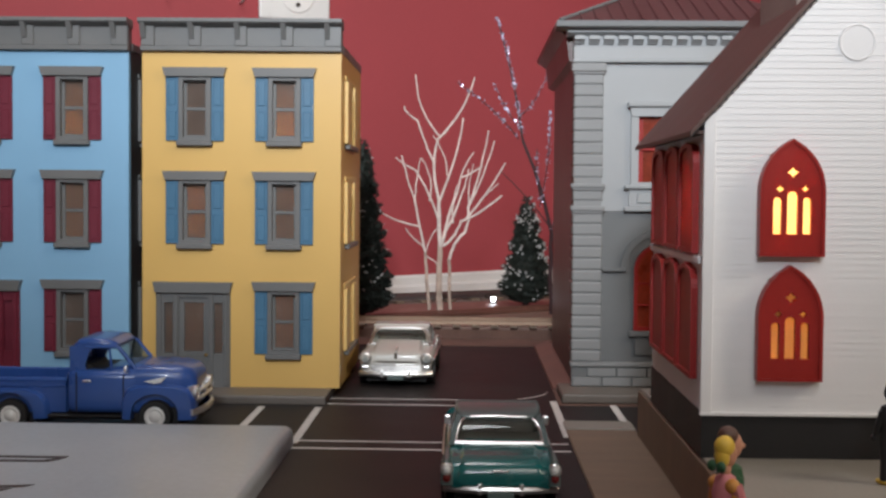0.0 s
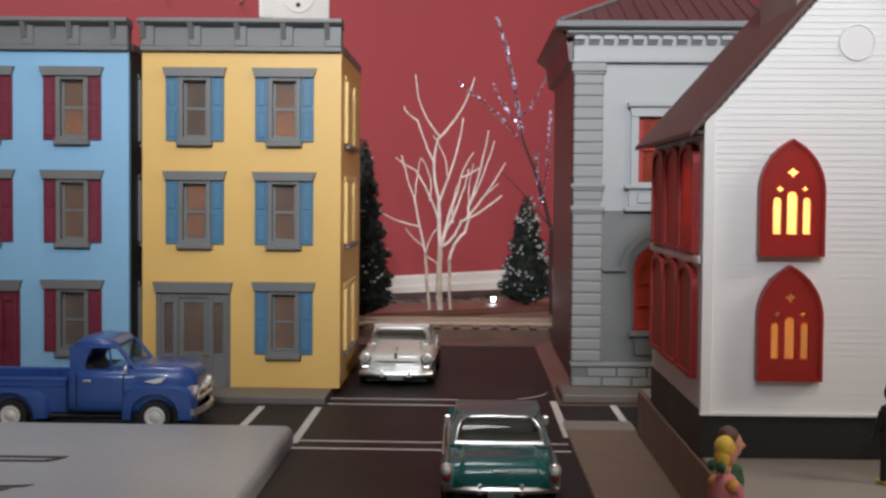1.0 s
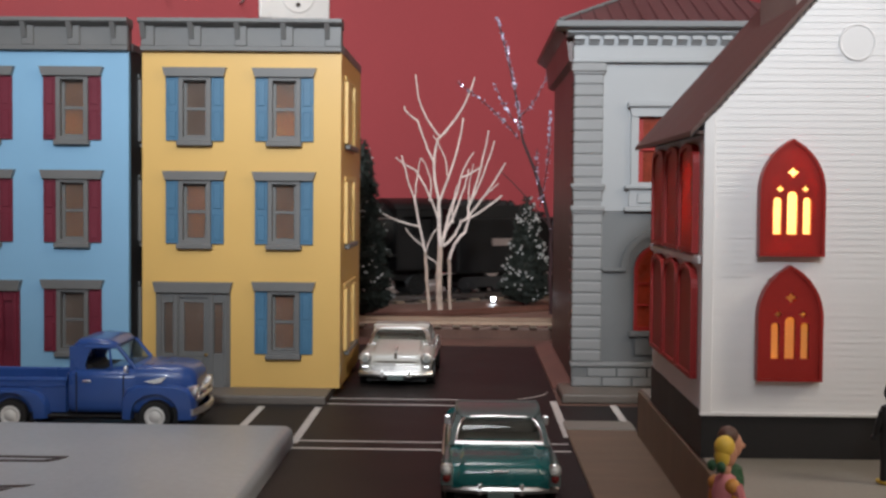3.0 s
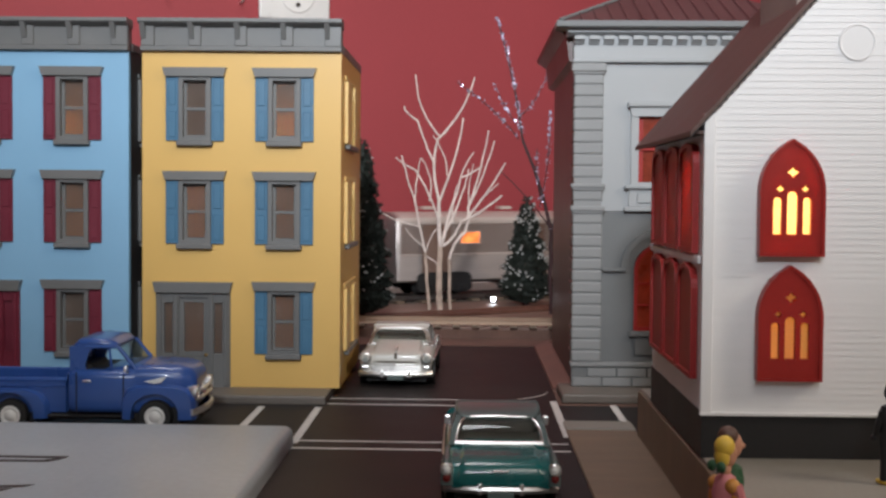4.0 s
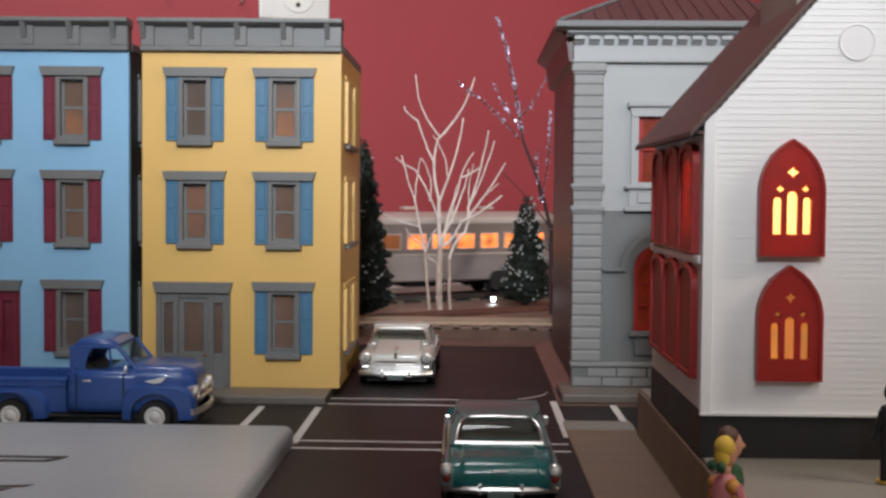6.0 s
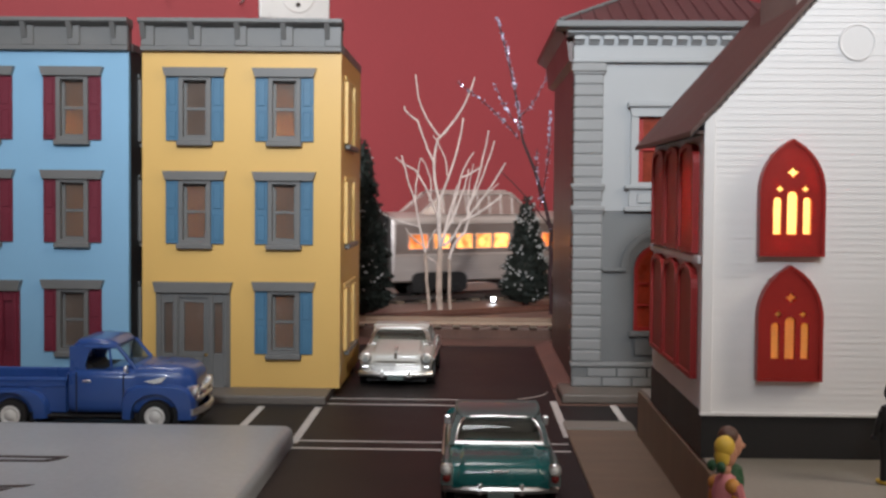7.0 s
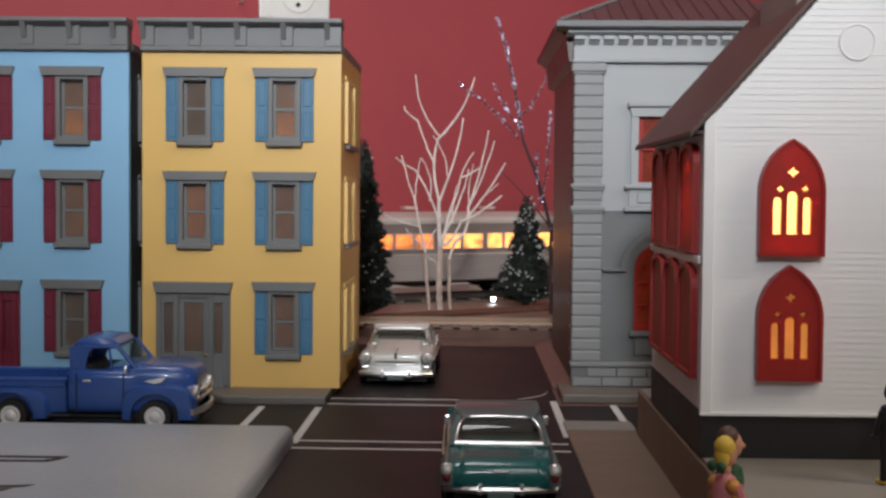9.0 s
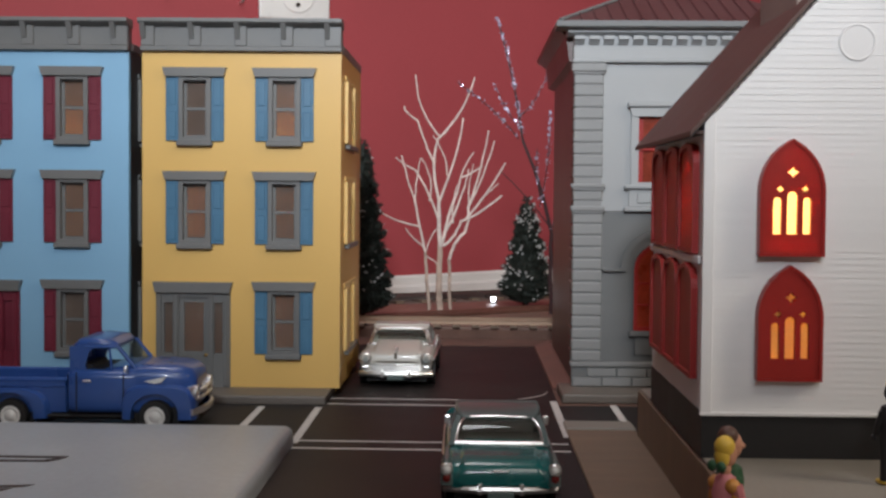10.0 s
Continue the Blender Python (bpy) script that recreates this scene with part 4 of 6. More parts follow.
        part("reverse_light", lathe(B(), [(0.17, 0), (0.13, 0.08), (0, 0.12)], 14, Matrix.Translation((s * hw * 0.93, -h, 1.62)) @ Matrix.Rotation(math.pi / 2, 4, "X")), HUB_WHITE, fin)
        part("tail_light", lathe(B(), [(0.16, 0), (0.14, 0.08), (0, 0.12)], 14, Matrix.Translation((s * hw * 0.93, -h, 1.28)) @ Matrix.Rotation(math.pi / 2, 4, "X")), LAMP_RED, fin, "round red tail light")
        hp = part("headlight_ring", lathe(B(), [(0.26, -0.5), (0.34, -0.2), (0.35, 0.12), (0.27, 0.16), (0.27, 0.02)], 20, Matrix.Translation((s * hw * 0.81, h - 0.22, 1.74)) @ Matrix.Rotation(-math.pi / 2, 4, "X")), CHROME, c, smooth=True)
        part("headlight", lathe(B(), [(0.28, 0.02), (0.22, 0.1), (0, 0.15)], 18, Matrix.Translation((s * hw * 0.81, h - 0.22, 1.74)) @ Matrix.Rotation(-math.pi / 2, 4, "X")), LAMP_CLEAR, hp, smooth=True)
        part("lamp_hood", loft(B(), [[(s * hw * 0.81 + 0.42 * math.cos(a), yy, zc + 0.4 * math.sin(a)) for a in [math.pi * k / 8 for k in range(9)]] for yy, zc in ((h - 0.1, 1.7), (h - 0.9, 1.78))]), paint, body, smooth=True)
        part("parking_light", box(B(), s * hw * 0.82 - 0.22, s * hw * 0.82 + 0.22, h - 0.3, h - 0.12, 1.12, 1.32, 0.05, 2), CHROME, c)
    gr = part("grille", box(B(), -hw * 0.66, hw * 0.66, h - 0.5, h - 0.2, 1.0, 1.5, 0.06), CHROME, c, "full width chrome grille")
    for z in (1.05, 1.17, 1.29, 1.41):
        part("grille_bar", bar(B(), [(-hw * 0.66, h - 0.2, z), (0, h - 0.12, z), (hw * 0.66, h - 0.2, z)], 0.03), CHROME, gr)
    part("grille_header", bar(B(), [(-hw * 0.68, h - 0.22, 1.54), (0, h - 0.1, 1.56), (hw * 0.68, h - 0.22, 1.54)], 0.05), SEAT, gr)
    part("hood_ornament", loft(B(), [ring(0.06, 2.1, 2.2, h - 0.5, 0.03), ring(0.1, 2.14, 2.38, h - 0.8, 0.05), ring(0.03, 2.2, 2.36, h - 1.6, 0.02)]), CHROME, c)
    part("hood_badge", box(B(), -0.1, 0.1, h - 0.26, h - 0.14, 1.72, 2.08, 0.04), SEAT, c)
    part("trunk_badge", box(B(), -0.3, 0.3, -h - 0.0, -h + 0.1, 1.5, 1.58, 0.03), CHROME, c)
    part("underbody", box(B(), -hw * 0.8, hw * 0.8, -h + 0.8, h - 0.8, 0.32, 0.6), UNDER_BLACK, c)
    for yy in (-h + 2.5, h - 2.2):
        for s in (-1, 1):
            wheel(c, s * (hw - 0.36), yy, 0.68, 0.5, HUB_WHITE, s)
            # black disc on the body side stands for the shade in the wheel arch
            part("wheel_well", lathe(B(), [(0, -0.08), (0.86, -0.08), (0.86, 0.03), (0, 0.03)], 22, Matrix.Translation((s * (hw - 0.02), yy, 0.78)) @ Matrix.Rotation(math.pi / 2, 4, "Y")), UNDER_BLACK, c)
    squat(c, tall)
    return c


sedan(1.26, 35.7 * K + 5.65, 0.4, TEAL, TEAL_GREY, "teal die-cast fifties sedan with grey green roof and chrome bumper", W=4.42, L=11.3)
sedan(-4.4, 57.5 * K + 7.2, 179.3, CREAM, CREAM, "cream die-cast fifties sedan with chrome grille parked on the street", W=4.65, L=11.9, tall=1.04, mirrors=False)


def pickup():
    """The blue pick-up; its nose points along its own +x, the near side is -y."""
    c = thing("toy_pickup", -19.1, 46.6 + 2.2 / K, 0.0, 1.0)
    tagged(c, "dark blue die-cast fifties pick-up truck with white wheel hubs", "truck")
    W = 2.45

    def sec(x, hw, z0, z1, rnd=0.4):
        return [(x, p[0], p[2]) for p in ring(hw, z0, z1, 0, rnd)]
    fx, rx = 3.56, -3.62
    body = part("hood", loft(B(), [sec(1.0, 2.1, 1.0, 3.35), sec(2.4, 2.08, 1.0, 3.52, 0.6), sec(3.6, 2.0, 1.0, 3.56, 0.65), sec(4.7, 1.9, 1.0, 3.5, 0.7), sec(5.15, 1.75, 1.1, 3.36, 0.7), sec(5.4, 1.6, 1.3, 3.1, 0.6), sec(5.5, 1.4, 1.5, 2.7, 0.4)]), TRUCK_BLUE, c, smooth=True)
    part("cab_body", loft(B(), [sec(-0.75, 2.15, 1.05, 3.2), sec(-0.5, 2.25, 1.02, 3.3), sec(0.6, 2.28, 1.02, 3.3), sec(2.1, 2.2, 1.02, 3.25), sec(2.8, 2.0, 0.95, 3.25)]), TRUCK_BLUE, c, smooth=True)
    # cab top with real window openings
    cab = part("cab_roof", loft(B(), [sec(-0.72, 1.7, 4.1, 4.5), sec(-0.35, 1.9, 4.35, 4.86, 0.3), sec(0.3, 1.92, 4.42, 4.95, 0.3), sec(1.25, 1.86, 4.38, 4.86, 0.3), sec(1.6, 1.7, 4.4, 4.62, 0.2)]), TRUCK_BLUE, c, smooth=True)
    part("cab_back", holed(B(), -1.9, 1.9, 3.1, 4.5, -0.78, -0.55, [(-1.2, 1.2, 3.55, 4.25)], "x"), TRUCK_BLUE, cab)
    for s in (-1, 1):
        part("quarter_panel", prism(B(), [(-0.78, 3.2), (0.1, 3.2), (0.0, 3.5), (0.2, 4.2), (0.5, 4.5), (-0.4, 4.6), (-0.72, 4.2)], s * 1.86 - 0.08, s * 1.86 + 0.08), TRUCK_BLUE, cab)
        part("windscreen_pillar", bar(B(), [(2.6, s * 1.8, 3.2), (1.6, s * 1.76, 4.5)], 0.11), TRUCK_BLUE, cab)
        part("vent_pillar", bar(B(), [(1.35, s * 1.95, 3.25), (1.2, s * 1.88, 4.45)], 0.06), TRUCK_BLUE, cab)
        part("door_top", bar(B(), [(0.0, s * 1.9, 4.48), (1.6, s * 1.8, 4.5)], 0.1), TRUCK_BLUE, cab)
        part("door_edge", box(B(), -0.36, -0.3, s * 2.285 - 0.01, s * 2.285 + 0.01, 1.0, 3.2), UNDER_BLACK, cab)
        part("door_edge", box(B(), 1.96, 2.01, s * 2.215 - 0.03, s * 2.215 + 0.03, 1.1, 3.1), UNDER_BLACK, cab)
        part("door_handle", box(B(), 0.0, 0.42, s * 2.33 - 0.05, s * 2.33 + 0.05, 2.7, 2.8, 0.03), CHROME, cab)
        part("wing_mirror", box(bar(B(), [(2.15, s * 2.2, 3.15), (2.2, s * 2.45, 3.35)], 0.035), 2.1, 2.26, s * 2.45 - 0.2, s * 2.45 + 0.2, 3.25, 3.6, 0.07, 2), CHROME, c, "small chrome wing mirror")
        part("hood_emblem", prism(B(), [(3.0, 2.72), (4.1, 2.98), (3.85, 2.68), (3.5, 2.6)], s * 2.06 - 0.06, s * 2.06 + 0.06), HUB_WHITE, c, "bright wing shaped hood emblem")
        # wings
        fw = part("front_wing", B_wing(fx, s, 1.55, 2.4), TRUCK_BLUE, c, smooth=True)
        part("rear_wing", B_wing(rx, s, 1.5, 2.4), TRUCK_BLUE, c, smooth=True)
        # black strip stands for the dark gap under the cab, not a board
        part("running_board", box(B(), -2.1, 2.0, s * 2.0 - 0.2, s * 2.0 + 0.2, 0.8, 0.95, 0.05), UNDER_BLACK, c)
        hp = part("headlight_ring", lathe(B(), [(0.3, -0.4), (0.4, -0.1), (0.4, 0.1), (0.32, 0.12), (0.32, 0.02), (0, 0.14)], 18, Matrix.Translation((5.5, s * 1.78, 2.12)) @ Matrix.Rotation(math.pi / 2, 4, "Y")), CHROME, c, smooth=True)
    gl = part("windscreen", prism(B(), [(2.58, 3.2), (2.64, 3.2), (1.64, 4.5), (1.58, 4.5)], -1.75, 1.75), CAR_GLASS, cab, "clear windscreen")
    gl.visible_shadow = False
    part("cab_interior", box(box(box(B(), -0.5, 0.3, -1.6, 1.6, 1.0, 3.5, 0.2), -0.5, 2.4, -1.7, 1.7, 3.2, 3.32, 0.02), 1.9, 2.4, -1.6, 1.6, 3.0, 3.45, 0.1), RUBBER, c)
    # bed
    bed = part("bed", box(B(), -7.0, -0.95, -1.8, 1.8, 1.0, 1.4), TRUCK_BLUE, c)
    for s in (-1, 1):
        part("bed_side", box(B(), -7.0, -0.95, s * 1.8 - 0.1, s * 1.8 + 0.1, 1.0, 2.7, 0.04), TRUCK_BLUE, bed)
        part("bed_rail", bar(B(), [(-7.05, s * 1.82, 2.72), (-0.9, s * 1.82, 2.72)], 0.13), TRUCK_BLUE, bed)
        part("bed_moulding", bar(B(), [(-7.0, s * 1.92, 2.4), (-1.0, s * 1.92, 2.4)], 0.05), TRUCK_BLUE, bed)
    part("tailgate", box(B(), -7.05, -6.9, -1.7, 1.7, 1.0, 2.65, 0.05), TRUCK_BLUE, bed)
    part("bed_front", box(B(), -1.05, -0.92, -1.7, 1.7, 1.0, 3.0, 0.05), TRUCK_BLUE, bed)
    # grille and bumper
    g = part("grille", box(B(), 5.2, 5.45, -1.35, 1.35, 1.45, 2.3, 0.1), RUBBER, c)
    for z, d in ((2.15, 0.16), (1.8, 0.22)):
        part("grille_bar", bar(B(), [(5.2, -1.75, z - 0.1), (5.46 + d, -1.2, z), (5.46 + d, 1.2, z), (5.2, 1.75, z - 0.1)], 0.1), CHROME, g)
    part("grille_tooth", box(B(), 5.4, 5.74, -0.22, 0.22, 1.7, 2.25, 0.08, 2), CHROME, g)
    part("front_bumper", loft(B(), [[(5.78 - abs(q) ** 3 * 0.03 + a, q, 1.15 + b) for a, b in ((0.1, 0), (0.07, 0.15), (-0.05, 0.18), (-0.1, 0.1), (-0.1, -0.1), (-0.05, -0.18), (0.07, -0.15))] for q in [2.35 * k / 8 for k in range(-8, 9)]]), CHROME, c, smooth=True)
    part("underbody", box(B(), -6.6, 5.6, -1.5, 1.5, 0.6, 1.05), UNDER_BLACK, c)
    for x in (fx, rx):
        for s in (-1, 1):
            # dark disc behind the wheel, put in for the shade under the wing
            part("wheel_well", lathe(B(), [(0, -0.05), (1.16, -0.05), (1.16, 0.05), (0, 0.05)], 24, Matrix.Translation((x, s * 1.78, 1.02)) @ Matrix.Rotation(math.pi / 2, 4, "X")), UNDER_BLACK, c)
            w = wheel(c, 0, 0, 0.84, 0.62, HUB_WHITE, 1)
            w.matrix_basis = pose(x * CM, s * 2.05 * CM, 0.84 * CM, 0, 0, 90 * s)
    squat(c, 0.95)


def B_wing(cx, s, r, hw):
    """A rounded wing round a wheel arch, outer side at s * hw."""
    bm = B()
    inn, out, n = [], [], 14
    for k in range(n + 1):
        a = math.pi * k / n
        inn.append((cx + 1.18 * math.cos(a), 1.02 + 1.1 * math.sin(a)))
        c, sn = math.cos(a), math.sin(a)
        if cx > 0:
            out.append((cx + (1.98 if c > 0 else 1.7) * math.copysign(abs(c) ** 0.5, c), 0.95 + 1.6 * abs(sn) ** 0.45))
        else:
            out.append((cx + (r + 0.36) * math.copysign(abs(c) ** 0.7, c), 1.0 + 1.3 * abs(sn) ** 0.7))
    inn = [(inn[0][0], 0.75)] + inn + [(inn[-1][0], 0.75)]
    out = [(out[0][0], 0.75)] + out + [(out[-1][0], 0.75)]
    rows = []
    for (xi, zi), (xo, zo) in zip(inn, out):
        mx, mz = xi + (xo - xi) * 0.8, zi + (zo - zi) * 0.8
        rows.append([(xi, s * (hw - 0.45), zi), (xi, s * hw, zi), (mx, s * (hw - 0.05), mz), (xo, s * (hw - 0.28), zo), (xo, s * 1.4, zo), (xi, s * 1.4, zi)])
    loft(bm, rows, cap=True)
    return bm


pickup()


# ---- trees ----
def limb(bm, x0, z0, x1, z1, bend, r0, r1, y0=0.0, y1=0.0, n=7, thin=1.0):
    """A gently bowed branch from (x0, z0) to (x1, z1)."""
    pts, rad = [], []
    d = Vector((x1 - x0, 0, z1 - z0))
    side = Vector((-d.z, 0, d.x)).normalized() if d.length else Vector((1, 0, 0))
    for k in range(n):
        a = k / (n - 1)
        p = Vector((x0, y0, z0)) + d * a + side * (bend * 4 * a * (1 - a)) + Vector((0, (y1 - y0) * a, 0))
        p += Vector((random.uniform(-1, 1), random.uniform(-1, 1), 0)) * 0.05
        pts.append(p)
        rad.append((r0 + (r1 - r0) * a) * thin)
    return tube(bm, pts, rad, 7)


def bare_tree():
    t = thing("bare_tree", -2.75, 90.8, 1.0)
    tagged(t, "bleached bare branch tree with three pale stems", "tree")

    def br(name, *a, parent=t):
        return part(name, limb(B(), *a, thin=0.5 if name == "branch" else 0.72), BIRCH if name == "branch" else BIRCH_TRUNK, parent, smooth=True)
    main = br("trunk", 0, 0, 0.0, 6.2, 0.1, 0.46, 0.36)
    left = br("trunk", -1.0, 0, -1.4, 5.6, 0.05, 0.24, 0.2, -0.5, -0.5)
    right = br("trunk", 0.95, 0, 0.85, 4.9, 0.0, 0.24, 0.22, 0.6, 0.4)
    k = main
    br("branch", 0.0, 6.0, -0.15, 10.7, 0.05, 0.46, 0.32, parent=k)
    br("branch", -0.15, 10.6, -0.3, 16.4, 0.5, 0.3, 0.24, 0, 0.2, parent=k)
    br("branch", -0.3, 16.3, 3.1, 22.2, -0.45, 0.24, 0.16, 0.2, 0.5, 9, parent=k)
    br("branch", -0.7, 14.0, -2.3, 18.1, 0.1, 0.2, 0.17, parent=k)
    br("branch", -2.3, 18.1, -3.6, 19.4, 0.2, 0.17, 0.14, parent=k)
    br("branch", -0.25, 16.6, -2.5, 22.4, 0.55, 0.19, 0.13, parent=k)
    br("branch", -0.1, 10.5, 2.1, 18.3, -0.3, 0.26, 0.14, 0, -0.3, parent=k)
    br("branch", 0.6, 12.9, -0.75, 16.6, -0.3, 0.15, 0.1, -0.2, -0.4, parent=k)
    br("branch", -0.2, 8.6, -2.5, 13.4, -0.2, 0.22, 0.17, 0, -0.3, parent=k)
    br("branch", -2.5, 13.4, -4.3, 14.5, 0.1, 0.17, 0.13, -0.3, -0.5, parent=k)
    br("branch", -1.05, 10.4, -1.9, 14.5, -0.45, 0.16, 0.11, parent=k)
    br("branch", -0.3, 7.8, -1.3, 5.8, -0.15, 0.14, 0.12, 0, -0.4, parent=k)
    br("branch", 0.2, 6.3, 1.6, 11.4, 0.15, 0.34, 0.24, 0.2, 0.4, parent=k)
    br("branch", 1.6, 11.3, 3.1, 15.1, 0.25, 0.2, 0.13, 0.4, 0.4, parent=k)
    br("branch", 2.0, 12.7, 3.9, 13.8, -0.1, 0.19, 0.15, 0.4, 0.2, parent=k)
    br("branch", 0.35, 7.3, 2.2, 11.6, -0.15, 0.28, 0.18, 0.3, 0.1, parent=k)
    br("branch", 2.2, 11.6, 2.65, 13.5, -0.05, 0.17, 0.12, 0.1, 0.1, parent=k)
    br("branch", 1.2, 8.3, 1.55, 12.0, 0.2, 0.18, 0.11, 0.3, 0.7, parent=k)
    br("branch", 0.3, 6.1, 2.0, 8.6, -0.25, 0.3, 0.22, 0.1, 0.5, parent=k)
    l = left
    br("branch", -1.4, 5.5, -2.45, 10.6, 0.05, 0.26, 0.2, -0.5, -0.6, parent=l)
    br("branch", -2.45, 10.5, -3.7, 14.7, 0.1, 0.19, 0.14, -0.6, -0.8, parent=l)
    br("branch", -2.45, 10.5, -1.95, 14.5, 0.1, 0.17, 0.12, -0.6, -0.4, parent=l)
    br("branch", -2.1, 8.0, -5.6, 9.2, 0.15, 0.18, 0.12, -0.5, -0.9, parent=l)
    br("branch", -1.5, 6.0, -3.3, 7.8, 0.1, 0.17, 0.11, -0.5, -1.2, parent=l)
    br("branch", -1.3, 5.1, -0.2, 4.3, 0.05, 0.14, 0.14, -0.5, 0.0, parent=l)
    q = right
    br("branch", 0.85, 4.8, 2.3, 7.4, 0.25, 0.32, 0.28, 0.4, 0.6, parent=q)
    br("branch", 2.3, 7.3, 2.6, 9.9, -0.2, 0.28, 0.22, 0.6, 0.6, parent=q)
    br("branch", 2.6, 9.7, 4.5, 17.2, -0.2, 0.22, 0.14, 0.6, 0.9, parent=q)
    br("branch", 2.7, 9.9, 5.1, 16.2, -0.15, 0.2, 0.13, 0.6, 0.3, parent=q)
    br("branch", 2.2, 8.5, 6.1, 14.1, -0.2, 0.24, 0.15, 0.6, 0.2, parent=q)
    br("branch", 1.9, 8.4, 5.8, 11.0, -0.2, 0.24, 0.18, 0.5, -0.1, parent=q)
    br("branch", 3.7, 10.4, 5.5, 12.1, 0.05, 0.15, 0.1, 0.5, 0.6, parent=q)
    br("branch", 2.65, 9.8, 3.05, 14.0, 0.1, 0.17, 0.1, 0.6, 0.8, parent=q)


bare_tree()


def pine(x, y, z, hgt, rad, seed, label, snow):
    rnd = random.Random(seed)
    t = thing("pine_tree", x, y, z)
    tagged(t, label, "tree", "snowy model pines")
    part("trunk", tube(B(), [(0, 0, 0), (0, 0, hgt * 0.5), (0, 0, hgt * 0.96)], [0.35, 0.22, 0.05], 8), TWIG_DARK, t)
    verts, faces, sv, sf = [], [], [], []

    def blade(vv, ff, p, d, ln, wd):
        u = d.cross(Vector((rnd.uniform(-1, 1), rnd.uniform(-1, 1), rnd.uniform(-1, 1)))).normalized() * wd
        n = u.cross(d).normalized() * wd
        i = len(vv)
        vv.extend([p + u, p - u * 0.5 + n, p - u * 0.5 - n, p + d * ln])
        ff.extend([(i, i + 1, i + 3), (i + 1, i + 2, i + 3), (i + 2, i, i + 3), (i, i + 2, i + 1)])
    count = int(900 * hgt * rad / 10)
    core, rows_, nn = B(), [], 18
    for k in range(16):
        a = k / 15
        R = rad * 0.74 * (1 - a) ** 0.72 * min(1, 0.55 + a * 6) + 0.03
        rows_.append([(R * rnd.uniform(0.8, 1.15) * math.cos(2 * math.pi * j / nn), R * rnd.uniform(0.8, 1.15) * math.sin(2 * math.pi * j / nn), hgt * (0.03 + 0.93 * a)) for j in range(nn)])
    part("inner_foliage", loft(core, rows_), PINE, t)
    for k in range(count):
        a = 1 - math.sqrt(rnd.random())
        zz = hgt * (0.04 + 0.95 * a)
        lump = 1 + 0.12 * math.sin(zz * 3.1 + seed) + 0.1 * math.sin(7 * zz)
        R = rad * (1 - a) ** 0.72 * lump * min(1, 0.55 + a * 6)
        ph = rnd.uniform(0, 2 * math.pi)
        q = rnd.uniform(0.62, 1.0)
        p = Vector((R * q * math.cos(ph), R * q * math.sin(ph), zz))
        out = Vector((math.cos(ph), math.sin(ph), rnd.uniform(-0.1, 0.7))).normalized()
        for j in range(4):
            d = (out + Vector((rnd.uniform(-1, 1), rnd.uniform(-1, 1), rnd.uniform(-0.7, 0.8))) * 0.8).normalized()
            blade(verts, faces, p, d, rnd.uniform(0.22, 0.48), 0.075)
        patch = noise.noise(p * 0.55 + Vector((seed, 0, 0)))
        if q > 0.84 and patch > 0.02 and rnd.random() < snow + 0.9 * patch * (0.3 + a) + 0.5 * max(0, math.cos(ph + 0.8)) * a:
            for j in range(3):
                d = (out + Vector((rnd.uniform(-1, 1), rnd.uniform(-1, 1), rnd.uniform(-0.2, 1))) * 0.8).normalized()
                blade(sv, sf, p + out * 0.2, d, rnd.uniform(0.16, 0.42), 0.085)
    for nm, vv, ff, mt in (("crown", verts, faces, PINE), ("snow", sv, sf, SNOW)):
        me = bpy.data.meshes.new(nm)
        me.from_pydata([v * CM for v in vv], [], ff)
        me.materials.append(mt)
        ob = new(nm, me)
        ob.parent = t
        tagged(ob, "", "", "", "stuff")
    return t


pine(-9.5, 84.5, 1.0, 16.2, 2.75, 3, "tall dark model pine with frosted tips beside the house", 0.03)
pine(5.75, 95.5, 1.0, 11.1, 2.7, 8, "small dark model pine with white flocked snow", 0.2)


